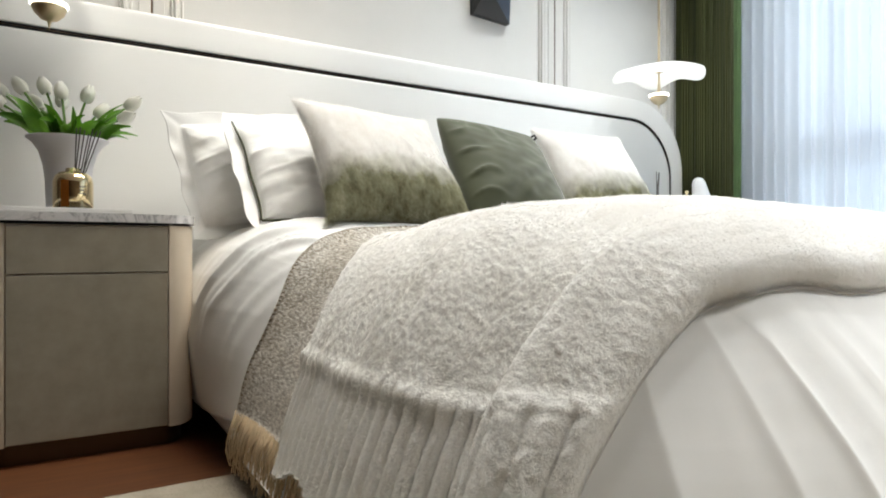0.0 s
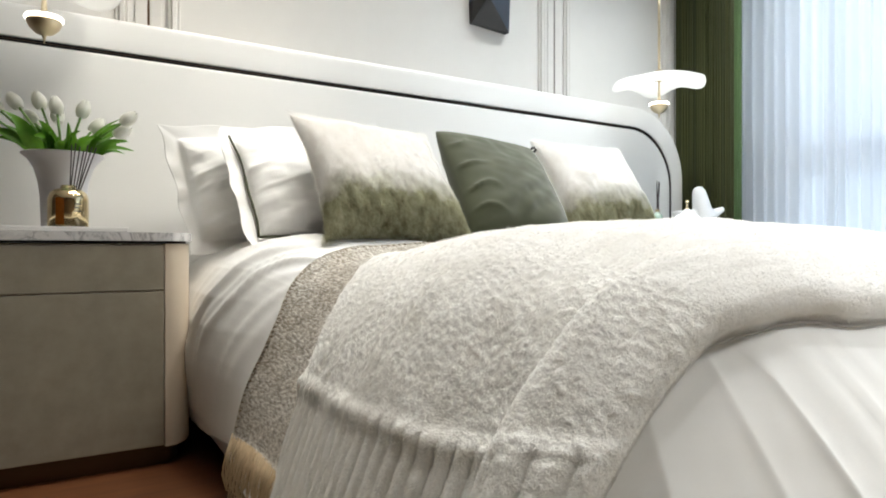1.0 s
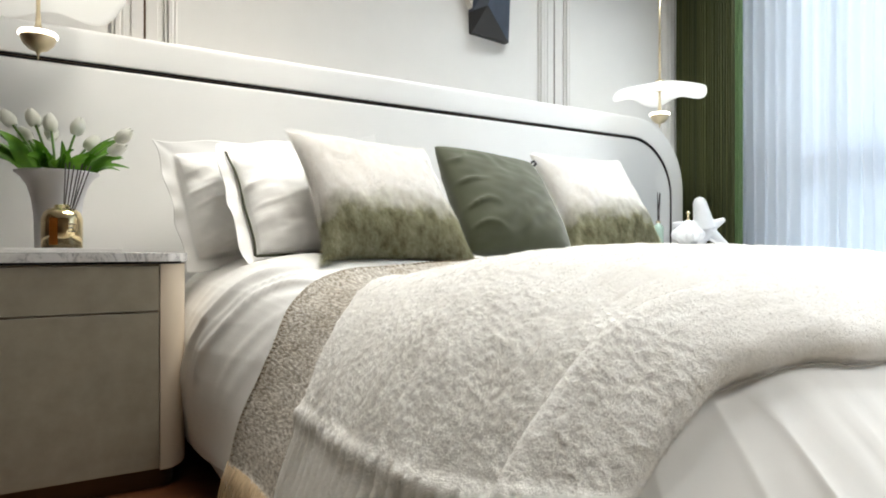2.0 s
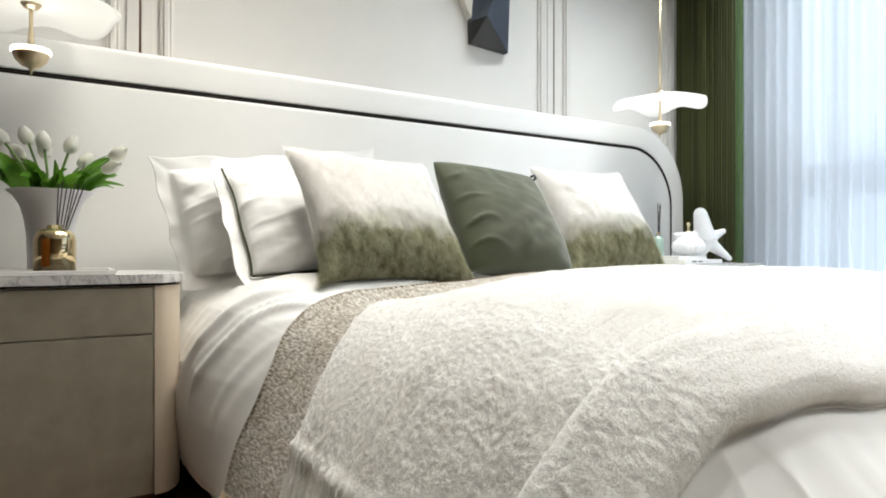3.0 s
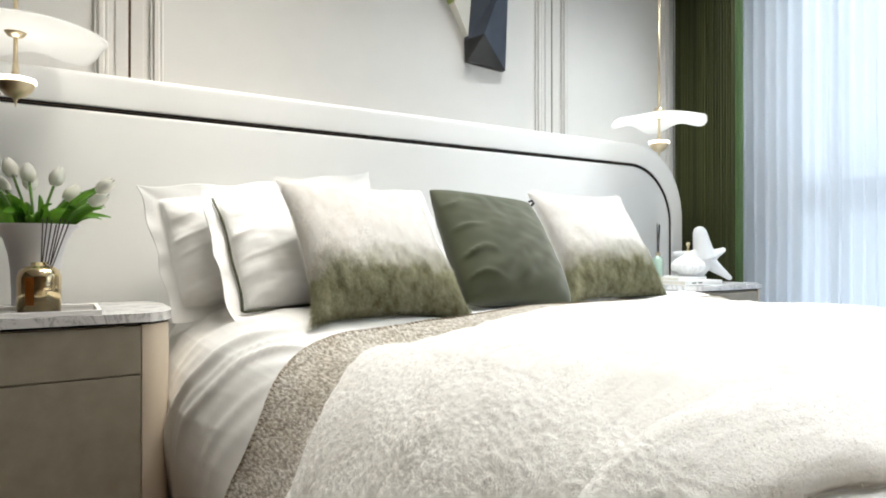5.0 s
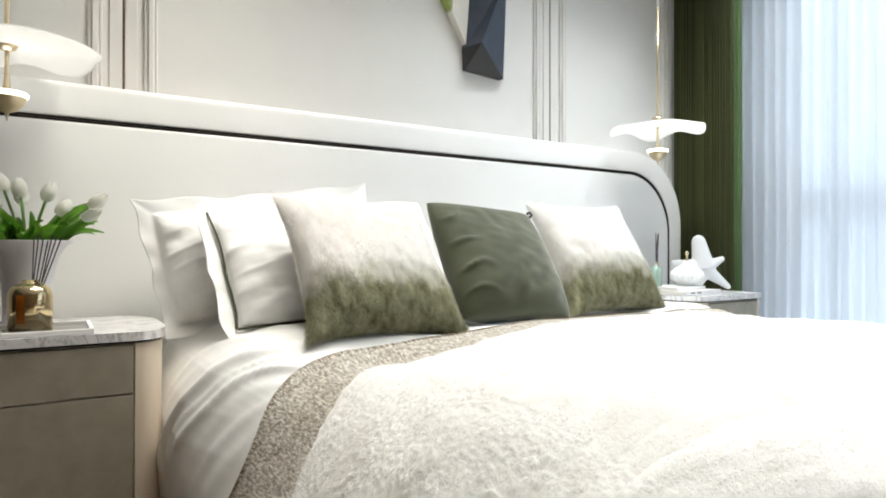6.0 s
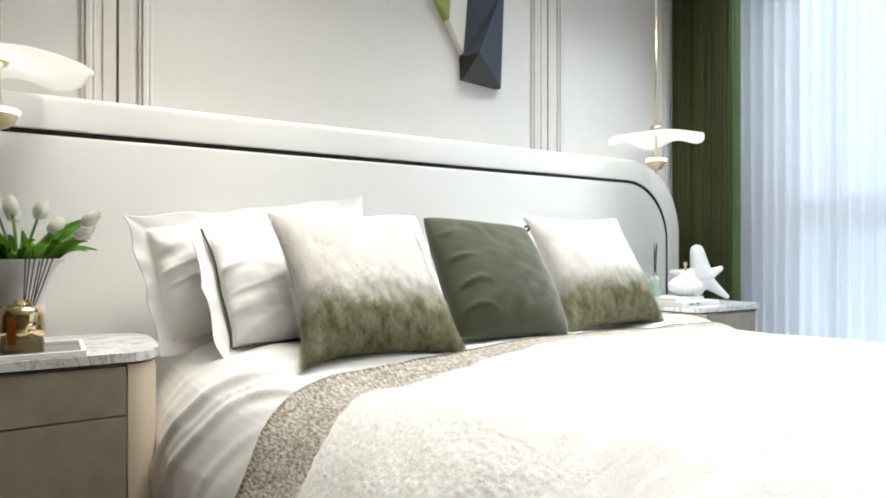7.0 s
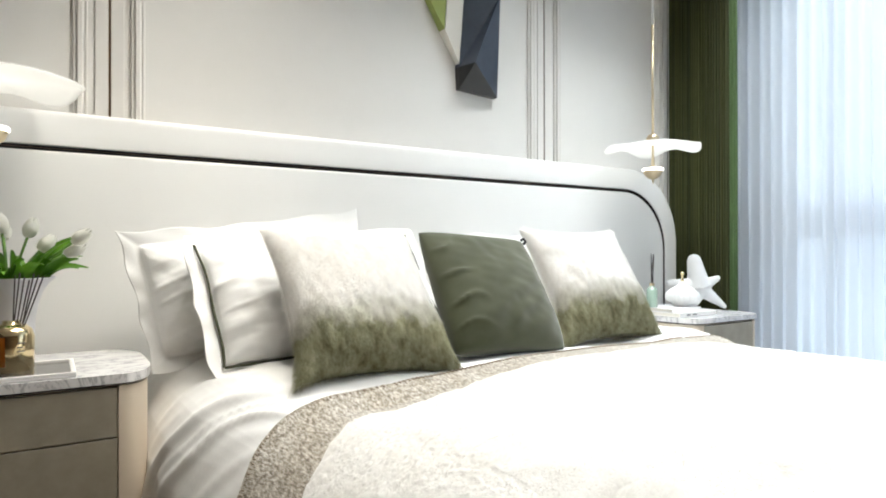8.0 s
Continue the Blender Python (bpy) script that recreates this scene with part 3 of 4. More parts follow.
def duvet_folds(x, y, d, z):
    low = np.clip((0.30 - d) / 0.30, 0, 1)
    head = np.clip((y - 1.15) / 0.3, 0, 1)
    foot = np.clip((0.85 - y) / 0.3, 0, 1)
    run = y + 1.1 * d + 0.075 * ripple(x, y, 3, 3, 1.5)
    slant = -0.3 + 0 * x
    for at, wide, high in HEAD_FOLDS:
        slant = slant + high * np.exp(-(np.abs(run - at) / wide) ** 1.6) * np.clip(0.7 + 0.9 * ripple(x, y, int(97 * at), 2, 1.0), 0.1, 1.2)
    cx, cy = BX0 + RC, BY0 + RC
    round_ = RC * np.arctan2(np.maximum(cy - y, 0), np.maximum(cx - np.minimum(x, 2 * BC - x), 1e-6))
    along = np.where(x > cx, RC * math.pi / 2 + x - cx, np.where(y > cy, cy - y, round_)) + 0.03 * ripple(x, y, 5, 2, 1.3)
    hang = -0.25 + 0 * x
    for at, wide, slope, high in FOOT_FOLDS:
        off = along - at + slope * (d - 0.2)
        hang = hang + high * np.exp(-np.sqrt(off * off + 0.00002) / (wide * np.where(off > 0, 1.0, 0.7)))
    bare = 1 - 0.85 * np.clip((y - 0.50) / 0.06, 0, 1) * np.clip((1.38 - y) / 0.06, 0, 1)
    return bare * (0.0085 * slant * head * np.clip((0.40 - d) / 0.15, 0, 1) * np.clip((d + 0.005) / 0.06, 0, 1) + 0.0125 * hang * foot * np.clip(low * 1.5 - 0.2, 0, 1) + 0.003 * ripple(x, y, 4, 4, 1.6) + 0.0012 * ripple(x, y, 9, 3, 6.0))


duvet = thing("duvet", "white cotton duvet draped to the floor over the bed", "duvet", (0, 0, 0))
rows_y = np.concatenate([np.linspace(BY0 + 0.001, 0.62, 120), np.linspace(0.63, 2.20, 150)])
cloth("cover", spread(lambda y: np.interp(y, [1.30, 1.37, 1.45, 1.75, 2.2], [0.002, 0.027, 0.024, 0.008, 0.006]), rows_y, 380), 0.0, 0.006, COTTON, duvet, duvet_folds)

# ---- grey wool blanket with fringe ----
blanket = thing("wool_blanket", "grey melange wool blanket with cream fringe across the bed", "blanket", (0, 0, 0))


def skew(x):
    """The blankets lie a little askew, nearer the pillows towards the window."""
    return np.interp(x, [0.42, 0.6, 0.8, 1.0, 1.4, 1.8], [0.0, -0.026, -0.044, -0.055, -0.07, -0.08])


def wool_y(x, y):
    """The blanket's edge draws in a little half way down the side."""
    dd = np.minimum(np.abs(x - BX0), np.abs(2 * BC - BX0 - x))
    return y - skew(x) - 0.030 * np.exp(-((dd - 0.13) / 0.07) ** 2) * np.clip((y - 1.1) / 0.25, 0, 1)


wx, wy = spread(lambda y: 0.035 + 0 * y, np.linspace(0.74, 1.372, 90), 200)
cloth("weave", (wx, wool_y(wx, wy)), 0.013, 0.006, WOOL, blanket, lambda x, y, d, z: 0.003 * ripple(x, y, 12, 3, 2.0) + 0 * x)
for edge_y in (1.364,):
    sx = np.concatenate([np.linspace(0.348, 0.62, 46), np.linspace(0.63, 2.0, 110)])
    p, _ = bed_map(sx, wool_y(sx, np.full_like(sx, edge_y)))
    q, _ = bed_map(sx + 0.0022, wool_y(sx, np.full_like(sx, edge_y)) - 0.004)
    bm = bmesh.new()
    for a, b, xx in zip(p, q, sx):
        nn = np.array([-0.75, 0.0, 0.66]) if xx < 0.56 else np.array([0.0, 0.0, 1.0])
        a, b = a + nn * 0.0205, b + nn * 0.0205
        rod(bm, [a + np.array([0, 0.007, 0]) - nn * 0.003, (a + b) / 2 + nn * 0.0015, b - np.array([0, 0.006, 0])], 0.0014, 5)
    part("stitching", bm, STITCH, blanket, "dark brown edge stitching", smooth=True)["kind"] = "stuff"
rng = random.Random(4)
bm = bmesh.new()
for side in (0, 1):
    yy = 0.745
    while yy < 1.37:
        p, _ = bed_map(np.array([0.347 if not side else 2 * BC - 0.347]), np.array([yy]))
        p = Vector(p[0]) + Vector((-0.013 if not side else 0.013, 0, 0.004))
        s = -1 if not side else 1
        for k in range(3):
            ln = rng.uniform(0.085, 0.12)
            a, c = rng.uniform(-0.020, 0.020), rng.uniform(0.004, 0.03)
            rod(bm, [p + Vector((s * rng.uniform(0, 0.004), rng.uniform(-.003, .003), 0)), p + Vector((s * c * 0.7, a * 0.4, -ln * 0.35)), p + Vector((s * c, a, -ln * 0.7)), p + Vector((s * (c + rng.uniform(-.01, .008)), a * 1.5, max(-ln, 0.016 - p.z)))], 0.0015, 4, 0.7)
        yy += rng.uniform(0.004, 0.0065)
part("fringe", bm, FRINGE, blanket, "cream yarn fringe", smooth=True)["kind"] = "stuff"

# ---- fur throw ----
throw = thing("fur_throw", "cream fur throw with a ribbed border spread over the bed", "throw", (0, 0, 0))
FUR_Y0, FUR_Y1 = 0.482, 1.232


def fur_relief(x, y, d, z):
    border = np.clip((0.30 - z) / 0.02, 0, 1)
    ribs = np.abs(np.sin(y * 125 + 2.5 * ripple(x, y, 21, 2))) ** 0.7 * 0.0085 + 0.3 * fleece(x, y, z)
    streak = ripple(y, 0.15 * x, 24, 3, 6.0)
    channel = np.abs(np.sin(y * 72 + 1.8 * ripple(x, y, 25, 2, 1.2))) ** 0.6 * np.clip(0.6 + 0.8 * ripple(x, y, 26, 2, 2.0), 0, 1)
    clumps = 0.005 * ripple(x, y, 22, 3, 3.0) + 0.0045 * channel * np.clip((0.62 - z) / 0.10, 0.2, 1) + 0.003 * streak * np.clip((0.60 - z) / 0.12, 0.25, 1) + 0.8 * fleece(x, y, z)
    hem = 0.004 * np.clip((0.605 - y) / 0.010, 0, 1)
    seam = (0.004 + 0.007 * curls(0.4 * x, y, 0 * z, 48, 65)) * np.exp(-((z - 0.29) / 0.014) ** 2) * np.where(d < 0.3, 1, 0)
    return border * (ribs - 0.006) + (1 - border) * clumps + hem + seam


fy = np.linspace(FUR_Y0 + 0.022, FUR_Y1, 330)
fgrid = list(spread(lambda y: np.interp(y, [0.48, 0.6, 0.8, 1.0, 1.1, 1.2], [-0.03, -0.010, 0.018, 0.028, 0.028, 0.020]), fy, 460))
fx, fyy = fgrid
dd = np.minimum(np.abs(fx - BX0), np.abs(2 * BC - BX0 - fx))
fyy = fyy - np.clip((0.30 - dd) / 0.30, 0, 1) * 0.17 * np.clip((fyy - 0.9) / 0.3, 0, 1) - skew(fx) * np.clip((fyy - 0.9) / 0.3, 0, 1)
fyy = fyy + np.interp(dd, [0.17, 0.23, 0.3, 0.38, 0.455, 0.6], [0.055, 0.045, 0.04, 0.035, 0.016, 0]) * np.clip((0.75 - fyy) / 0.2, 0, 1)
fyy = fyy + 0.008 * ripple(fx, fyy, 31, 2, 1.5) * np.where((fyy < 0.6) | (fyy > 1.0), 1, 0.3)
ob, ftop, fnor = cloth("pelt", (fx, fyy), 0.014, 0.012, FUR, throw, fur_relief)


def scatter(top, nor, count, seed, weight=None):
    """Random places on a grid surface, by area, with their normals."""
    rng = np.random.RandomState(seed)
    a = np.linalg.norm(np.cross(np.gradient(top, axis=0), np.gradient(top, axis=1)), axis=-1)[:-1, :-1]
    if weight is not None:
        a = a * weight[:-1, :-1]
    c = np.cumsum(a.ravel())
    k = np.searchsorted(c, rng.rand(count) * c[-1])
    i, j = np.unravel_index(k, a.shape)
    u, v = rng.rand(count, 1), rng.rand(count, 1)
    lerp = lambda g: (g[i, j] * (1 - u) + g[i + 1, j] * u) * (1 - v) + (g[i, j + 1] * (1 - u) + g[i + 1, j + 1] * u) * v
    n = lerp(nor)
    return lerp(top), n / np.linalg.norm(n, axis=1, keepdims=True), rng


near = np.where(fx < 1.5, 1.0, 0.35)
at, nn, rg = scatter(ftop, fnor, 240000, 5, near)
swirl = np.stack([ripple(at[:, 0], at[:, 1], 41, 3, 5.0) - 0.3, ripple(at[:, 0], at[:, 1], 42, 3, 5.0) - 0.2, -0.45 + 0 * at[:, 0]], axis=1)
flow = swirl * 0.9 + rg.normal(size=at.shape) * 0.35
flow -= nn * np.sum(flow * nn, axis=1, keepdims=True)
blades("nap", at - nn * 0.001, nn, flow, rg.uniform(0.005, 0.014, len(at)), rg.uniform(0.00025, 0.0005, len(at)), FUR_HAIR, throw, 6)

# the plump doubled border along the throw's foot edge
bw = np.linspace(0, 1, 44)
by = FUR_Y0 - 0.012 + 0.108 * bw
bx, byy = spread(lambda y: -0.022 + 0 * y, by + 0.02, 420)
bd = np.minimum(np.abs(bx - BX0), np.abs(2 * BC - BX0 - bx))
byy = byy - 0.02 + np.interp(bd, [0.17, 0.23, 0.3, 0.38, 0.455, 0.6], [0.055, 0.045, 0.04, 0.035, 0.016, 0]) + 0.006 * ripple(bx, byy, 33, 2, 1.5)


def roll(x, y, d, z):
    f = np.repeat(bw[None, :], x.shape[0], 0)
    plump = (1 - np.abs(2 * f - 1) ** 5) ** 0.5
    ribs = np.clip((0.30 - z) / 0.02, 0, 1) * 0.012 * np.abs(np.sin(f * 10 + 2 * ripple(x, y, 36, 2, 2.0))) ** 0.7
    seam = 0.007 * np.exp(-((z - 0.30) / 0.012) ** 2)
    return plump * (0.038 + 0.0016 * ripple(x, y, 34, 3, 4.0) + 0.8 * fleece(x, y, z) + ribs + seam)


ob, btop, bnor = cloth("border", (bx, byy), 0.003, 0.009, FUR, throw, roll, "plump doubled fur border")
at, nn, rg = scatter(btop, bnor, 60000, 15, np.where(bx < 1.5, 1.0, 0.35))
flow = rg.normal(size=at.shape) * 0.5 + np.array([[0, 0, -0.4]])
flow -= nn * np.sum(flow * nn, axis=1, keepdims=True)
blades("nap", at - nn * 0.001, nn, flow, rg.uniform(0.004, 0.010, len(at)), rg.uniform(0.0003, 0.0006, len(at)), FUR_HAIR, throw, 16)

# ---- pillows and cushions ----
def cushion_shape(w, h, thick, n=44, seed=1, dent=0.05, wrinkle=0.004, plump=0.42, slack=0.0, ear=-0.05):
    """Front and back of a filled cushion, upright, its lower edge at z = 0."""
    u = np.sin(np.linspace(-1, 1, n) * math.pi / 2)
    U, V = np.meshgrid(u, u, indexing="ij")
    px = U * w / 2 * (1 - dent * (1 - V ** 2) * np.abs(U) ** 2)
    pz = h / 2 + V * h / 2 * (1 - dent * (1 - U ** 2) * np.abs(V) ** 2)
    px, pz = px * (1 + ear * (U * V) ** 4), (pz - h / 2) * (1 + ear * (U * V) ** 4) + h / 2
    fill = ((1 - U ** 2) * (1 - V ** 2)) ** plump
    sag = 1 - 0.22 * V
    sheets = []
    for s, sd in ((-1, seed), (1, seed + 50)):
        edge = 1 - np.maximum(np.abs(U), np.abs(V)) ** 6
        radial = np.sin(np.arctan2(V, U) * 11 + 2 * ripple(U, V, sd, 2, 0.5)) * np.maximum(np.abs(U), np.abs(V)) ** 2 * edge
        py = s * (fill * sag * thick / 2 + wrinkle * edge * (ripple(U, V, sd, 4, 0.9) + radial * 0.8 + slack * np.sin((U * 1.1 - V * 1.6) * 7 + 2 * ripple(U, V, sd + 2, 2, .5)) * fill))
        if slack:
            tug = (1 - np.abs(np.sin(V * 5.5 - U * 1.6 + 1.5 * ripple(U, V, sd + 3, 2, 0.5)))) ** 4 * np.clip(-U - 0.35, 0, 1) * np.clip((1 + U) * 5, 0, 1)
            py = py + s * slack * 0.045 * tug * (1 - V ** 2)
        sheets.append(np.stack([px, py, pz], axis=-1))
    return sheets, n


def cushion_mesh(name, sheets, n, material, parent, label=""):
    verts = np.concatenate([s.reshape(-1, 3) for s in sheets])
    o = n * n
    back = lambda k: k if (k // n in (0, n - 1) or k % n in (0, n - 1)) else k + o
    faces = grid_faces(n, n) + [tuple(back(k) for k in f[::-1]) for f in grid_faces(n, n)]
    return mesh_object(name, verts, faces, material, parent, label)


def stand(ob, at, lean, yaw=0.0, roll=0.0):
    """Lean a cushion back by lean degrees from upright, turned by yaw, tipped by roll."""
    ob.matrix_world = Matrix.Translation(at) @ pose(0, 0, 0, 0, 0, yaw) @ pose(0, 0, 0, -lean, 0, 0) @ pose(0, 0, 0, 0, roll, 0)


def fur_cushion(at, size, lean, yaw, roll, seed):
    c = thing("fur_cushion", "square fur cushion fading from cream to olive, leaning on pillows", "cushion", group="cushions on the bed")
    sheets, n = cushion_shape(0.96 * size, size, 0.17, 110, seed=seed, dent=0.10, wrinkle=0.005, ear=0.035)
    for k, s in enumerate(sheets):
        lumps = curls(s[..., 0], 0 * s[..., 0], 0.55 * s[..., 2], 24, seed + 3) + 0.6 * curls(s[..., 0], 0 * s[..., 0], 0.45 * s[..., 2], 62, seed + 4)
        s[..., 1] += (-1 if k == 0 else 1) * 0.013 * (lumps - 0.6) * np.clip((0.9 - s[..., 2] / size) * 1.6, 0.35, 1)
    cushion_mesh("cover", sheets, n, OMBRE, c)
    for k, s in enumerate(sheets):
        nor = np.cross(np.gradient(s, axis=0), np.gradient(s, axis=1))
        nor /= np.linalg.norm(nor, axis=-1, keepdims=True) + 1e-9
        nor *= np.sign(nor[..., 1:2] * (1 if k else -1) + 1e-9)
        count = 60000 if k == 0 else 9000
        at_, nn_, rg_ = scatter(s, nor, count, seed + k)
        fl = np.stack([0.5 * ripple(at_[:, 0], at_[:, 2], seed, 3, 4.0), 0 * at_[:, 0], -0.75 + 0.4 * ripple(at_[:, 0], at_[:, 2], seed + 1, 3, 5.0)], axis=1) + rg_.normal(size=at_.shape) * 0.3
        fl -= nn_ * np.sum(fl * nn_, axis=1, keepdims=True)
        edge_ = np.clip(np.maximum(np.abs(at_[:, 0]), np.abs(at_[:, 2] - size / 2)) / (size / 2) - 0.82, 0, 1) * 3
        fl += edge_[:, None] * np.stack([at_[:, 0], 0 * at_[:, 0], at_[:, 2] - size / 2], axis=1) / (size / 2)
        blades("nap", at_, nn_, fl, rg_.uniform(0.008, 0.024, count), rg_.uniform(0.0003, 0.0006, count), OMBRE_HAIR, c, seed + 9)
    stand(c, at, lean, yaw, roll)


fur_cushion((0.772, 1.46, 0.566), 0.447, 40, 4, 3, 61)
fur_cushion((1.665, 1.555, 0.575), 0.425, 33, -3, 0, 71)

velvet = thing("velvet_cushion", "square olive green velvet cushion leaning between fur cushions", "cushion", group="cushions on the bed")
sheets, n = cushion_shape(0.425, 0.415, 0.16, 84, seed=81, dent=0.05, wrinkle=0.0035, slack=0.75)
cushion_mesh("cover", sheets, n, VELVET, velvet)
bm = bmesh.new()
rod(bm, [(0.203, -0.004, 0.408), (0.213, -0.010, 0.412), (0.214, -0.012, 0.398), (0.206, -0.006, 0.392)], 0.0045, 6)
part("zip_tag", bm, JET, velvet, "small dark zip tag", smooth=True)
stand(velvet, (1.214, 1.515, 0.568), 33, 5, 4)


def pillow(at, w, h, lean, yaw, roll, seed, piped, label, flare=0.0, b=0.034):
    """A filled pillow with a flat wavy border, and piping where border and filling meet."""
    p = thing("pillow", label, "pillow", group="pillows on the bed")
    n = 96
    u = np.linspace(-1, 1, n)
    u = np.sign(u) * (1 - (1 - np.abs(u)) ** 1.25)
    U, V = np.meshgrid(u, u, indexing="ij")
    W, H = w + 2 * b, h + 2 * b
    iu, iv = np.clip(U * W / w, -1, 1), np.clip(V * H / h, -1, 1)
    fill = ((1 - iu ** 2) * (1 - iv ** 2)) ** 0.44
    ang = np.arctan2(V, U)
    out = np.clip(np.maximum((np.abs(U) * W - w) / (2 * b), (np.abs(V) * H - h) / (2 * b)), 0, 1)
    rg_ = np.random.RandomState(seed)
    ph = rg_.uniform(0, 6.28, 4)
    wave = out * (0.009 * np.sin(4 * ang + ph[0]) + 0.005 * np.sin(7 * ang + ph[1]) + 0.004 * np.sin(17 * ang + ph[2]))
    px = U * W / 2 * (1 - 0.03 * (1 - V ** 2) * U ** 2) + 0.004 * out * np.sin(V * 9 + ph[3])
    pz = h / 2 + V * H / 2 * (1 - 0.04 * (1 - U ** 2) * V ** 2) + 0.004 * out * np.sin(U * 11 + ph[2])
    px, pz = px * (1 - 0.035 * (U * V) ** 4), (pz - h / 2) * (1 - 0.05 * (U * V) ** 4) + h / 2
    px, pz = px * (1 + flare * V * np.abs(U)) * (1 + 0.6 * flare * (U * V) ** 6), pz + 0.25 * flare * np.clip(V, 0, 1) ** 3 * U ** 6
    sheets = []
    for s_, sd in ((-1, seed), (1, seed + 50)):
        edge = np.clip(fill * 3, 0, 1)
        radial = np.sin(np.arctan2(iv, iu) * 13 + 3 * ripple(U, V, sd, 2, 0.5)) * np.maximum(np.abs(iu), np.abs(iv)) ** 2
        pull = np.sin((U * 2.0 - V * 2.4) * 6 + 3 * ripple(U, V, sd + 2, 2, 0.6)) * np.clip(-U + 0.3, 0, 1)
        body = fill * (1 - 0.2 * V) * 0.105 + edge * (0.0045 * ripple(U, V, sd, 4, 0.9) + 0.003 * radial + 0.0025 * pull + 0.0022 * ripple(U, V, sd + 7, 3, 3.0))
        seam = np.clip(fill * 5, 0, 1) * np.exp(-(1 - np.abs(iu)) / 0.32)
        fold = (1 - np.abs(np.sin(iv * 7.5 + 0.9 * np.abs(iu) + 2.2 * ripple(U, V, sd + 11, 2, 0.6)))) ** 3
        dimple = np.clip(fill * 5, 0, 1) * np.exp(-(1 - np.abs(iv)) / 0.22) * (1 - np.abs(np.sin(iu * 9 + 2.0 * ripple(U, V, sd + 13, 2, 0.7)))) ** 3
        body = body + 0.0115 * seam * fold * np.clip(0.35 + ripple(U, V, sd + 12, 2, 0.9), 0, 1) + 0.005 * dimple
        sheets.append(np.stack([px, wave + s_ * (body + 0.0015), pz], axis=-1))
    cushion_mesh("case", sheets, n, COTTON, p)
    if piped:
        bm = bmesh.new()
        for s_ in (-1, 1):
            rod(bm, [(s_ * (w / 2 - 0.002) * (1 - 0.03 * (1 - (2 * t - 1) ** 2)) + s_ * 0.004 + 0.003 * math.sin(11 * t), -0.013, h * t) for t in np.linspace(0.0, 1.0, 24)], 0.0034, 6)
        rod(bm, [(w * (t - 0.5), -0.013, -0.002) for t in np.linspace(0.0, 1.0, 24)], 0.0034, 6)
        part("piping", bm, PIPING, p, "dark green piping", smooth=True)
    stand(p, at, lean, yaw, roll)


plain, piped = "white cotton pillow with a flat border against the headboard", "white cotton pillow with dark green piping leaning on another pillow"
pillow((0.662, 2.02, 0.60), 0.62, 0.325, 10, 0, -7, 91, False, plain, 0.055, 0.044)
pillow((0.795, 1.735, 0.59), 0.67, 0.375, 36, 0, -4, 95, True, piped, 0.0, 0.042)
pillow((1.74, 2.03, 0.595), 0.62, 0.30, 8, 0, 3, 97, False, plain)
pillow((1.70, 1.84, 0.59), 0.58, 0.30, 34, 0, 2, 99, True, piped)

# ---- nightstands ----
def stadium(x0, x1, y0, y1, rx, ry, n=12, notch=None):
    """A plan outline with rounded ends."""
    pts = []
    for cx, cy, a0 in ((x1 - rx, y0 + ry, -90), (x1 - rx, y1 - ry, 0), (x0 + rx, y1 - ry, 90), (x0 + rx, y0 + ry, 180)):
        for k in range(n + 1):
            c, d = math.cos(radians(a0 + 90 * k / n)), math.sin(radians(a0 + 90 * k / n))
            pts.append((cx + rx * math.copysign(abs(c) ** 0.85, c), cy + ry * math.copysign(abs(d) ** 0.85, d)))
    if notch:
        a, b, deep = notch
        pts += [(a, y0), (a, y0 + deep), (b, y0 + deep), (b, y0)]
    return pts


def nightstand(xc, group="nightstands beside the bed"):
    ns = thing("nightstand", "taupe bedside cabinet with rounded sides and white marble top", "nightstand", (xc, 1.72, 0), group)
    w, dp, f = 0.495, 0.41, 0.169
    part("body", prism(stadium(-w / 2, w / 2, 0, dp, 0.075, 0.16, notch=(-f - 0.003, f + 0.003, 0.014)), 0.049, 0.559), CREAM, ns, "cream lacquered rounded body", angle=40)
    part("drawer", box(-f, f, 0.0, 0.012, 0.443, 0.555, 0.0012), TAUPE, ns)
    part("door", box(-f, f, 0.0, 0.012, 0.053, 0.439, 0.0012), TAUPE, ns)
    part("shadow_gap", prism(stadium(-w / 2 + .008, w / 2 - .008, 0.008, dp - .008, 0.07, 0.15), 0.5592, 0.565), GROOVE, ns)
    part("top", prism(stadium(-w / 2 - .006, w / 2 + .006, -0.006, dp + .006, 0.08, 0.165, 16), 0.5652, 0.586, 0.003), MARBLE, ns, "white marble top with grey veins", angle=40)
    part("plinth", prism(stadium(-w / 2 + .03, w / 2 - .03, 0.025, dp - .02, 0.06, 0.12), 0.0, 0.0488), PLINTH, ns, "dark bronze plinth", angle=40)
    return ns


nightstand(0.056)
nightstand(2.545)

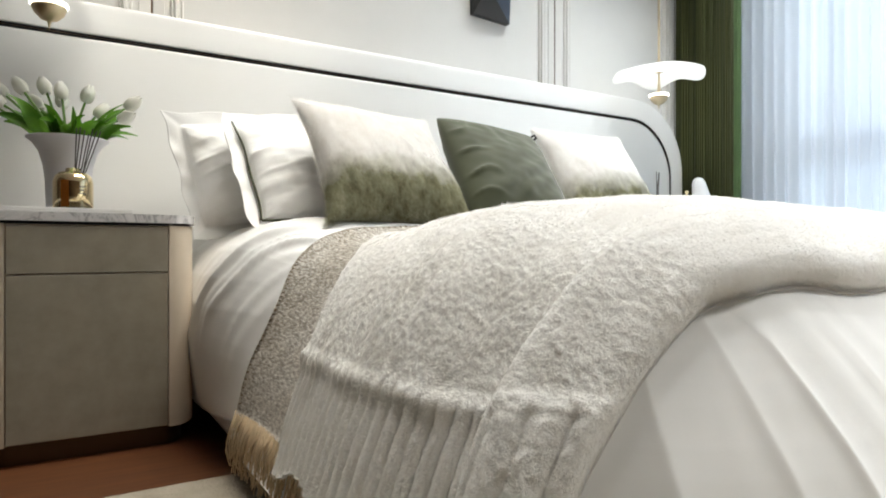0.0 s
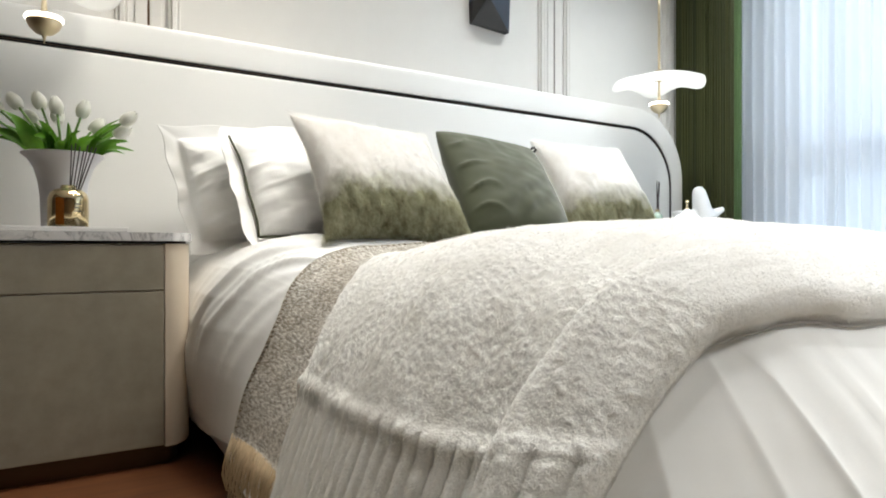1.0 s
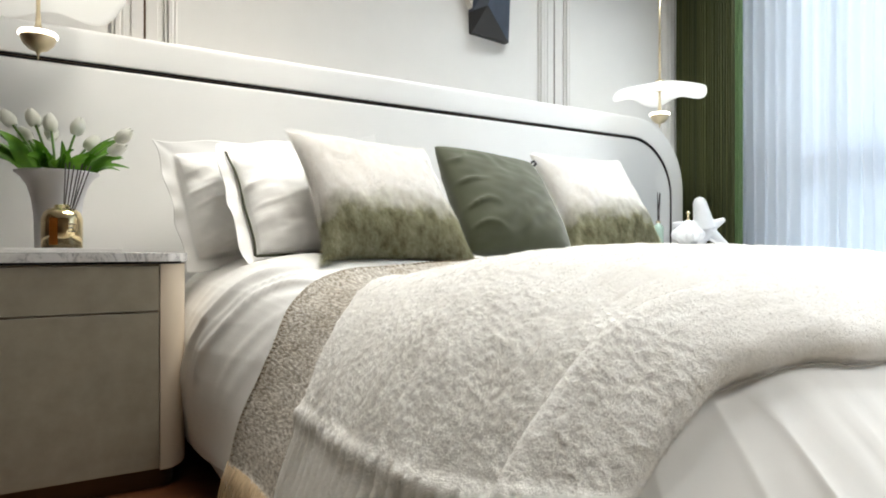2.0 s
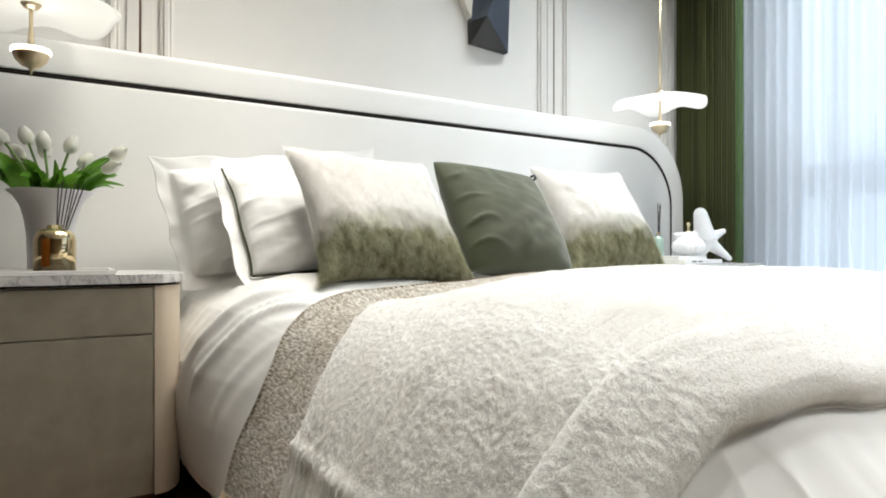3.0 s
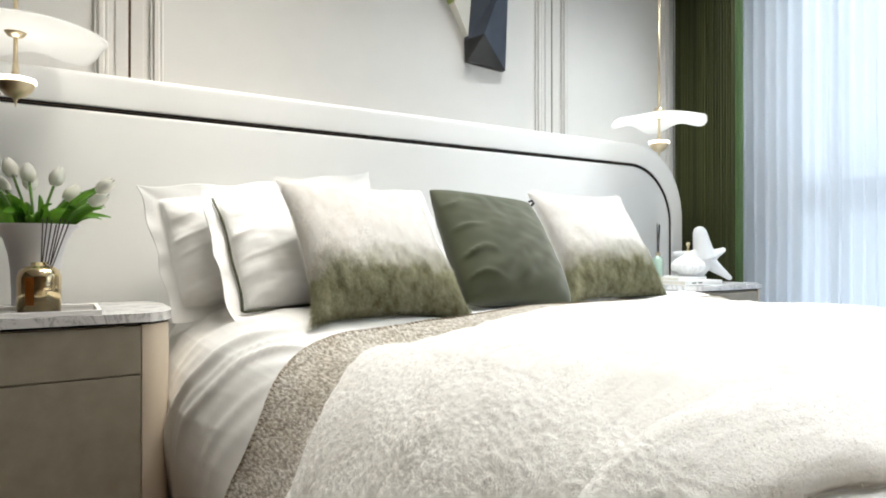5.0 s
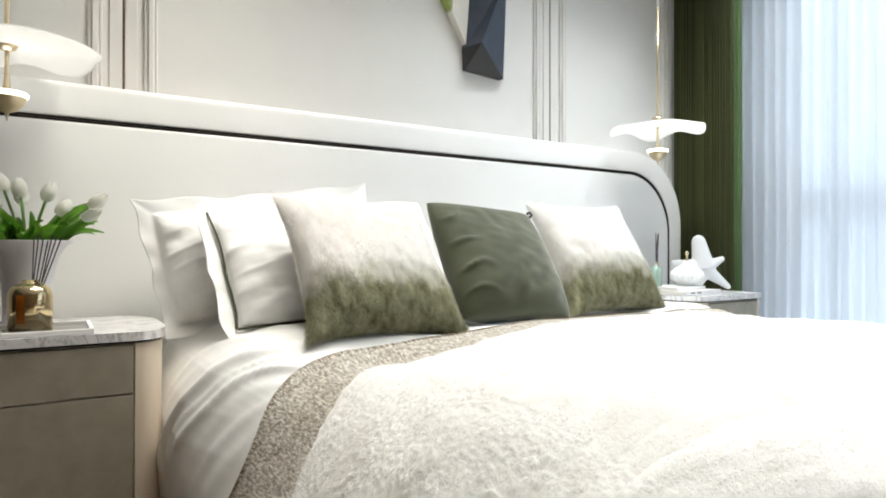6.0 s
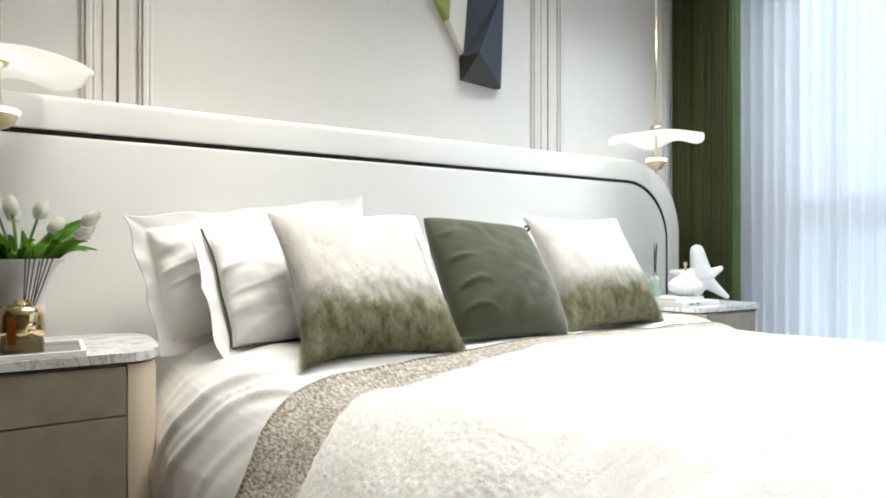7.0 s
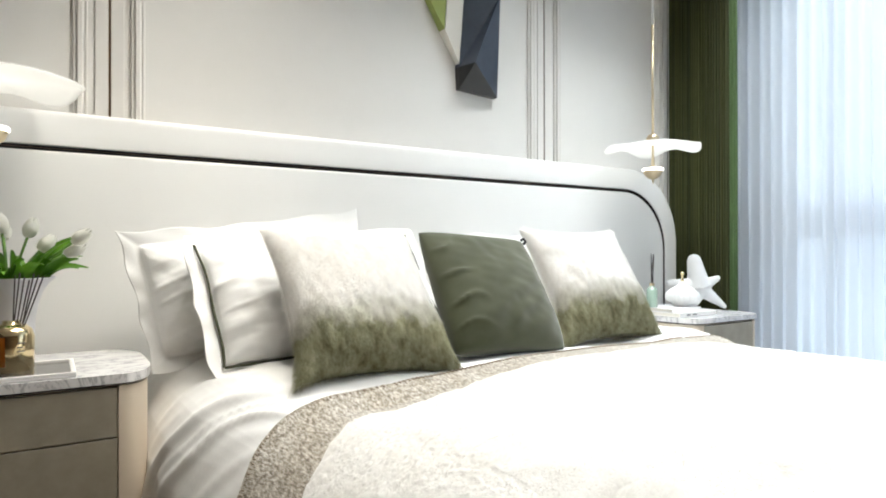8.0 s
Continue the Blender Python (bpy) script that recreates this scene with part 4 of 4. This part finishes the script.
# ---- pendant lamps ----
def pendant(x, y, tip, turn, rise=0.0):
    p = thing("pendant_lamp", "brass pendant lamp with wavy white glowing shade over the nightstand", "pendant lamp", (x, y, tip), "pendant lamps beside the bed")
    part("bowl", spin([(0.0006, 0.0), (0.003, 0.012), (0.006, 0.022), (0.022, 0.028), (0.036, 0.042), (0.043, 0.058), (0.043, 0.062)], 32), BRASS, p, smooth=True)
    part("lit_disc", spin([(0.046, 0.0625), (0.047, 0.068), (0.045, 0.073), (0.001, 0.0735)], 32), LED, p, "glowing white disc")
    part("stem", spin([(0.013, 0.073), (0.008, 0.09), (0.005, 0.13), (0.005, 0.22)], 20), BRASS, p, smooth=True)
    part("hub", spin([(0.001, 0.176), (0.018, 0.182), (0.028, 0.197), (0.029, 0.213), (0.020, 0.228), (0.006, 0.234)], 28), BRASS, p, smooth=True)
    part("rod", spin([(0.0052, 0.2345), (0.0056, 0.735)], 14), BRASS, p, smooth=True)
    part("cable", spin([(0.0032, 0.7352), (0.0032, CEIL - tip - 0.03)], 10), CERAMIC, p, "thin white cable", smooth=True)
    part("canopy", spin([(0.05, CEIL - tip - 0.0295), (0.05, CEIL - tip)], 28), BRASS, p, angle=40)
    nr, na, verts = 14, 96, []
    for th in (0.0, 0.004):
        for i in range(nr):
            f = i / (nr - 1)
            for k in range(na):
                a = 2 * math.pi * k / na
                r = 0.025 + 0.187 * f * (1 + 0.04 * math.sin(5 * a + 1))
                wave = 0.004 + 0.015 * (0.5 + 0.5 * math.cos(a)) ** 1.5
                z = 0.176 + rise + 0.004 * math.sin(math.pi * f) - f ** 2.2 * (0.010 + wave * math.sin(5 * a + 0.9)) + th
                verts.append((r * math.cos(a + turn), r * math.sin(a + turn), z))
    faces = []
    o = nr * na
    for i in range(nr - 1):
        for k in range(na):
            q4 = (i * na + k, i * na + (k + 1) % na, (i + 1) * na + (k + 1) % na, (i + 1) * na + k)
            faces += [q4[::-1], tuple(v + o for v in q4)]
    for k in range(na):
        faces.append(((nr - 1) * na + k, (nr - 1) * na + (k + 1) % na, (nr - 1) * na + (k + 1) % na + o, (nr - 1) * na + k + o))
    mesh_object("shade", verts, faces, SHADE, p, "wavy white glowing shade")
    lamp("pendant_light", "POINT", pose(x, y, tip + 0.12), 0.13, WARM, soft=0.04)


pendant(-0.035, 2.03, 1.103, 1.9, 0.016)
pendant(2.452, 2.04, 1.172, 0.7)

# ---- unseen ceiling downlights, added to light the wall and the bed ----
for x, y, w, cone, soft, tint, aim in ((1.0, 1.45, 108, 52, 0.35, AMBER_WHITE, (-0.02, 2.2, 0.80)), (0.40, 1.02, 55, 105, 0.3, (1.0, 0.955, 0.86), None),
                                       (0.62, 1.70, 41, 100, 0.15, AMBER_WHITE, None), (1.25, 1.60, 58, 90, 0.15, WARM, None), (1.92, 1.58, 84, 108, 0.2, COOL, None), (2.6, 1.55, 78, 100, 0.12, COOL, None),
                                       (1.15, 0.5, 30, 105, 0.06, WARM, None), (2.0, 0.6, 36, 105, 0.2, COOL, None), (-0.2, -1.6, 6, 105, 0.2, WARM, None), (0.95, -0.45, 46, 84, 0.2, AMBER_WHITE, None), (2.2, -0.9, 430, 105, 0.2, WARM, None)):
    d = thing("added_downlight", "small round recessed ceiling downlight, added out of view for light", "downlight", (x, y, CEIL - 0.012), "downlights over the bed")
    part("ring", spin([(0.034, 0.012), (0.045, 0.011), (0.046, 0.004), (0.036, 0.0), (0.034, 0.001)], 28), IVORY, d, smooth=True)
    part("lens", spin([(0.0, 0.008), (0.033, 0.008)], 24), DOWNLIGHT, d)
    lamp("added_beam", "SPOT", look((x, y, CEIL - 0.02), aim or (x, y, 0)), w, tint, cone=cone, blend=1.0, soft=soft)

# ---- curtains ----
def pleats(x, y0, y1, depth, count, n, seed, flare=0.0):
    """A hanging cloth of soft pleats along y."""
    rg_ = np.random.RandomState(seed)
    t = np.linspace(0, 1, n)
    ph = np.cumsum(rg_.uniform(0.7, 1.3, count + 1))
    ph = np.interp(t, np.linspace(0, 1, count + 1), ph - ph[0])
    amp = depth * np.interp(t, np.linspace(0, 1, count), rg_.uniform(0.5, 1.2, count))
    zs = np.linspace(0.02, CEIL - 0.03, 30)
    verts = []
    for z in zs:
        k = 1 + flare * (1 - z / CEIL)
        xs = x + amp * k * np.sin(ph * 6.28 + 0.25 * math.sin(2.1 * z + seed)) + 0.25 * amp * np.sin(ph * 12.6 + z)
        verts += list(zip(xs, y0 + (y1 - y0) * t, np.full(n, z)))
    return verts, grid_faces(len(zs), n)


def curtain(name, label, verts, faces, material, thick):
    c = thing(name, label, "curtain")
    ob = mesh_object("cloth", verts, faces, material, c)
    if thick:
        md = ob.modifiers.new("thickness", "SOLIDIFY")
        md.thickness = thick
    return c


v, f = pleats(2.915, 1.955, 2.30, 0.020, 24, 430, 3)
drape = curtain("drape", "dark olive green ribbed floor-length curtain gathered beside the window", v, f, DRAPE, 0.004)
# edge band; window light on the drape's edge is put into its lighter green
v, f = pleats(2.905, 1.915, 1.953, 0.006, 2, 24, 5)
hem_band = mesh_object("edge_band", v, f, BAND, drape, "plain green edge band, coloured lighter for the window light on it")
hem_band.modifiers.new("thickness", "SOLIDIFY").thickness = 0.004
v, f = pleats(3.06, -1.6, 2.25, 0.026, 74, 1200, 8)
curtain("sheer_curtain", "white sheer floor-length curtain drawn across the window", v, f, SHEER, 0)

# ---- wall sculpture ----
def slab(name, front, back_y, material, parent, label=""):
    """A faceted wall piece: points (x, depth, z) of the front faces, closed to the wall."""
    bm = bmesh.new()
    made = {}
    vert = lambda p: made.setdefault(p, bm.verts.new((p[0], back_y - p[1], p[2])))
    for f in front:
        bm.faces.new([vert(p) for p in f])
    edge = [e for e in bm.edges if e.is_boundary]
    r = bmesh.ops.extrude_edge_only(bm, edges=edge)
    for g in r["geom"]:
        if isinstance(g, bmesh.types.BMVert):
            g.co.y = back_y
    return part(name, bm, material, parent, label)


art = thing("wall_sculpture", "faceted wall sculpture in charcoal, ivory and olive above the headboard", "wall art", (0, 0, 0))
A, B, C, D, E, F = (1.557, .022, 1.548), (1.753, .03, 1.534), (1.578, .115, 1.642), (1.72, .095, 1.955), (1.769, .035, 1.965), (1.580, .035, 1.96)
G, H, I = (1.769, .035, 2.40), (1.580, .035, 2.40), (1.66, .06, 2.25)
A2 = (1.553, .035, 1.640)
slab("black_tip", [(A, B, C, A2)], WALL_Y - 0.001, JET, art, "black lower facet")
slab("charcoal_bar", [(B, E, D, C), (A2, C, D, F), (F, D, I, H), (D, E, G, I), (I, G, H)], WALL_Y - 0.001, BLACK, art)
slab("ivory_wedge", [((1.556, .03, 1.652), (1.576, .035, 1.95), (1.486, .045, 1.905), (1.476, .045, 1.777)), ((1.576, .035, 1.95), (1.576, .035, 2.35), (1.49, .045, 2.25), (1.486, .045, 1.905))], WALL_Y - 0.001, IVORY, art)
slab("olive_wedge", [((1.473, .043, 1.781), (1.483, .043, 1.905), (1.487, .043, 2.25), (1.33, .025, 2.02))], WALL_Y - 0.001, OLIVE, art)

# ---- rug ----
bm = box(-1.6, 3.0, -1.6, 1.40, 0.001, 0.012, 0.004)
rug = tagged(part("rug", bm, RUG), "cream short-pile rug under the bed on oak boards", "rug")

# ---- things on the nightstand with the flowers ----
TOP = 0.586
tray = thing("tray", "flat white tray with smoked glass base on the nightstand", "tray", (-0.01, 1.80, TOP + 0.001))
part("base", box(-0.155, 0.155, -0.075, 0.135, 0.0, 0.004, 0.001), COVER, tray)
part("glass", box(-0.145, 0.145, -0.065, 0.125, 0.0042, 0.0052), SMOKE, tray, "smoked glass base")
for b in ((-0.155, 0.155, -0.0755, -0.0655, 0.0042, 0.011), (-0.155, 0.155, 0.1255, 0.1355, 0.0042, 0.011), (-0.155, -0.1455, -0.065, 0.125, 0.0042, 0.011), (0.1455, 0.155, -0.065, 0.125, 0.0042, 0.011)):
    part("edge", box(*b, bevel=0.001), COVER, tray)


def reeds(parent, z0, z1, tilt, count, spreadx, seed):
    rg_ = random.Random(seed)
    for k in range(count):
        bm = bmesh.new()
        a, b = (k / (count - 1) - 0.5) * spreadx, rg_.uniform(-0.01, 0.01)
        rod(bm, [(rg_.uniform(-.004, .004), rg_.uniform(-.004, .004), z0), (tilt + a, b, z1 + rg_.uniform(-.012, .012))], 0.0016, 6)
        part("reed", bm, REED, parent)


diff = thing("reed_diffuser", "polished gold reed diffuser with amber window on a tray", "diffuser", (0.020, 1.865, TOP + 0.0063))
part("bottle", spin([(0.043, 0.0), (0.0455, 0.003), (0.0455, 0.078), (0.041, 0.094), (0.031, 0.103), (0.018, 0.106), (0.0165, 0.114), (0.012, 0.1145)], 48), GOLD, diff, smooth=True)
bm = bmesh.new()
arc = [(0.0462 * math.sin(radians(a)), -0.0462 * math.cos(radians(a))) for a in range(-36, -9, 3)]
vs = [[bm.verts.new((x, y, z)) for x, y in arc] for z in (0.014, 0.080)]
for k in range(len(arc) - 1):
    bm.faces.new((vs[0][k], vs[0][k + 1], vs[1][k + 1], vs[1][k]))
part("amber_window", bm, AMBER, diff, "amber window", smooth=True)
for k in range(3):
    bm = bmesh.new()
    arc = [(0.0462 * math.sin(radians(a)), -0.0462 * math.cos(radians(a))) for a in range(16, 38 - 6 * (k % 2), 3)]
    vs = [[bm.verts.new((x, y, z)) for x, y in arc] for z in (0.046 + 0.009 * k, 0.0485 + 0.009 * k)]
    for m_ in range(len(arc) - 1):
        bm.faces.new((vs[0][m_], vs[0][m_ + 1], vs[1][m_ + 1], vs[1][m_]))
    part("print_bar", bm, PRINT, diff)
reeds(diff, 0.01, 0.215, 0.035, 7, 0.055, 3)

vase = thing("flower_vase", "matt white flared vase of white tulips on the nightstand", "vase", (0.010, 2.0, TOP + 0.001))
prof = [(0.050, 0.0), (0.052, 0.004), (0.053, 0.05), (0.055, 0.10), (0.060, 0.14), (0.070, 0.176), (0.085, 0.200), (0.099, 0.211), (0.0995, 0.214), (0.096, 0.2135), (0.083, 0.204), (0.067, 0.178), (0.056, 0.14), (0.05, 0.10)]
part("vessel", spin(prof, 56), VASE, vase, smooth=True)


def tulip(base, tip, seed):
    """A closed tulip: six overlapping petals on a bent stem."""
    rg_ = random.Random(seed)
    b, t = Vector(base), Vector(tip)
    mid = (b + t) / 2 + Vector((0, 0, 0.03))
    bm = bmesh.new()
    rod(bm, [b, b.lerp(mid, 0.6) + Vector((0, 0, 0.012)), mid, t], 0.0032, 7)
    flower = part("tulip", bm, STEM, vase, "white tulip on a green stem", smooth=True)
    d = (t - mid).normalized()
    turn = d.to_track_quat("Z", "Y").to_matrix().to_4x4()
    for k in range(6):
        bm = bmesh.new()
        a0 = 2 * math.pi * k / 6 + rg_.uniform(-.1, .1)
        outer = 1.0 if k % 2 else 0.9
        rows_ = []
        for i in range(9):
            f = i / 8
            r = 0.0205 * outer * math.sin(math.pi * (0.10 + 0.80 * f)) ** 0.7 * (1 - 0.35 * f) + 0.001
            half = 0.75 * math.sin(math.pi * (0.13 + 0.87 * f)) ** 0.6 + 0.02
            rows_.append([bm.verts.new((r * math.cos(a0 + half * s) * (1 + 0.06 * (1 - s * s)), r * math.sin(a0 + half * s), 0.052 * f * (1 + rg_.uniform(-.02, .02)))) for s in (-1, -0.5, 0, 0.5, 1)])
        for p, q_ in zip(rows_, rows_[1:]):
            for j in range(4):
                bm.faces.new((p[j], p[j + 1], q_[j + 1], q_[j]))
        bm.transform(Matrix.Translation(t - d * 0.004) @ turn)
        part("petal", bm, PETAL, flower, smooth=True)


def leaf(base, mid, tip, width, seed):
    b, m_, t = Vector(base), Vector(mid), Vector(tip)
    bm = bmesh.new()
    rows_ = []
    n = 12
    for i in range(n + 1):
        f = i / n
        c = b * (1 - f) ** 2 + m_ * 2 * f * (1 - f) + t * f * f
        d = ((m_ - b) * (1 - f) + (t - m_) * f).normalized()
        s = d.cross(Vector((math.sin(seed), math.cos(seed) - 1.2, 0.5))).normalized()
        up = s.cross(d)
        w = width * math.sin(math.pi * min(0.98, 0.18 + 0.82 * f)) ** 0.8
        rows_.append([bm.verts.new(c + s * w * k + up * abs(k) * w * 0.45) for k in (-1, -0.5, 0, 0.5, 1)])
    for p, q_ in zip(rows_, rows_[1:]):
        for j in range(4):
            bm.faces.new((p[j], p[j + 1], q_[j + 1], q_[j]))
    part("leaf", bm, LEAF, vase, smooth=True)


rg = random.Random(12)
# (along, back, height): along runs to the window and forward of the wall
heads = ((-0.15, -0.03, 0.358), (-0.107, -0.02, 0.370), (-0.059, 0.0, 0.373), (-0.017, 0.0, 0.358), (0.047, 0.0, 0.350), (0.06, 0.03, 0.315), (0.155, 0.01, 0.335), (0.125, 0.03, 0.305), (-0.185, -0.05, 0.335), (-0.13, -0.07, 0.325), (-0.04, 0.04, 0.345), (-0.09, 0.02, 0.335))
for k, (a, b, h) in enumerate(heads):
    x, y = a * 0.855 + b * 0.518, -a * 0.518 + b * 0.855
    tulip((x * 0.25, y * 0.25, 0.16), (x, min(y, 0.09), h - 0.032), 100 + k)
for k in range(38):
    a = rg.uniform(0, 2 * math.pi)
    r = rg.uniform(0.10, 0.175)
    z = rg.uniform(0.225, 0.318)
    x, y = math.cos(a), math.sin(a) * (0.62 if math.sin(a) > 0 else 1)
    leaf((0.03 * x, 0.03 * y, 0.16), (0.075 * x, 0.075 * y, 0.255 + 0.2 * (z - 0.225)), (r * x, r * y, z), rg.uniform(0.012, 0.021), k * 1.7)

# ---- things on the other nightstand ----
for k, (x, y, w, dp, h, a) in enumerate(((2.43, 1.89, 0.27, 0.20, 0.018, 3), (2.41, 1.915, 0.22, 0.16, 0.014, 5))):
    book = thing("book", "white hardback book lying on the nightstand", "book", (x, y, TOP + 0.001 + 0.0185 * k), "books on the nightstand")
    book.rotation_euler.z = radians(a)
    part("cover_board", box(-w / 2, w / 2, -dp / 2, dp / 2, 0.0, 0.0022), COVER, book)
    part("cover_board", box(-w / 2, w / 2, -dp / 2, dp / 2, h - 0.0022, h), COVER, book)
    part("spine", box(-w / 2, w / 2, -dp / 2 - 0.0018, -dp / 2 - 0.0002, 0.0, h), COVER, book)
    part("pages", box(-w / 2 + .004, w / 2 - .004, -dp / 2 + .0005, dp / 2 - .004, 0.0024, h - 0.0024), PAPER, book)
    for j in range(2 * (1 - k)):
        part("print_bar", box(-0.09 + 0.045 * j, -0.06 + 0.045 * j, -dp / 2 - 0.0026, -dp / 2 - 0.002, h * 0.35, h * 0.65), PRINT, book)
BT = TOP + 0.0345
bottle = thing("reed_diffuser", "mint green bottle with thin dark reeds on the books", "diffuser", (2.315, 1.935, TOP + 0.0195 + 0.0145))
part("bottle", spin([(0.021, 0.0), (0.023, 0.003), (0.023, 0.072), (0.019, 0.083), (0.010, 0.088), (0.009, 0.094)], 32), MINT, bottle, smooth=True)
part("collar", spin([(0.0105, 0.0942), (0.011, 0.104), (0.005, 0.1045)], 24), BRASS, bottle)
reeds(bottle, 0.08, 0.235, 0.005, 6, 0.03, 7)
jar = thing("lidded_jar", "white ribbed onion-shaped jar with gold knob on the books", "jar", (2.475, 1.90, BT))
part("pot", spin([(0.038, 0.0), (0.040, 0.004), (0.040, 0.012), (0.060, 0.024), (0.068, 0.042), (0.062, 0.060), (0.044, 0.078), (0.022, 0.092), (0.014, 0.10), (0.013, 0.108)], 96, lambda a, z: 1 + (0.10 * abs(math.sin(9 * a)) if 0.01 < z < 0.09 else 0)), CERAMIC, jar, smooth=True)
part("knob", spin([(0.009, 0.1082), (0.005, 0.118), (0.004, 0.135), (0.008, 0.139), (0.0085, 0.146), (0.004, 0.152), (0.0005, 0.1525)], 20), GOLD, jar, "gold knob", smooth=True)

# starfish ornament: five tapered arms in one body
star = thing("starfish_ornament", "white ceramic starfish ornament standing on the nightstand", "ornament", (2.672, 1.955, TOP + 0.004))
bm = bmesh.new()
for dx, dz, r0, r1 in ((-0.024, 0.125, 0.058, 0.034), (0.088, 0.044, 0.042, 0.014), (0.118, -0.088, 0.044, 0.013), (-0.14, 0.022, 0.050, 0.018), (-0.03, -0.080, 0.052, 0.022)):
    n, m_ = 14, 14
    ln = math.hypot(dx, dz)
    ux, uz = dx / ln, dz / ln
    rings = []
    for i in range(n + 1):
        t = i / n
        if t < 0.85:
            c, r = ln * t / 0.85, r0 + (r1 - r0) * (t / 0.85) ** 0.8
        else:
            e = (t - 0.85) / 0.15 * math.pi / 2
            c, r = ln + r1 * math.sin(e), r1 * math.cos(e) + 0.0003
        rings.append([bm.verts.new((ux * c - uz * r * math.cos(a), r * 0.72 * math.sin(a), 0.103 + uz * c + ux * r * math.cos(a))) for a in [2 * math.pi * k / m_ for k in range(m_)]])
    for p, q_ in zip(rings, rings[1:]):
        for k in range(m_):
            bm.faces.new((p[k], p[(k + 1) % m_], q_[(k + 1) % m_], q_[k]))
    bm.faces.new(rings[0][::-1])
    bm.faces.new(rings[-1])
body_ob = part("body", bm, CERAMIC, star, smooth=True)
md = body_ob.modifiers.new("merge", "REMESH")
md.mode, md.voxel_size, md.use_smooth_shade = "VOXEL", 0.004, True
md = body_ob.modifiers.new("soften", "SMOOTH")
md.factor, md.iterations = 0.5, 12
star.rotation_euler.z = radians(-31)
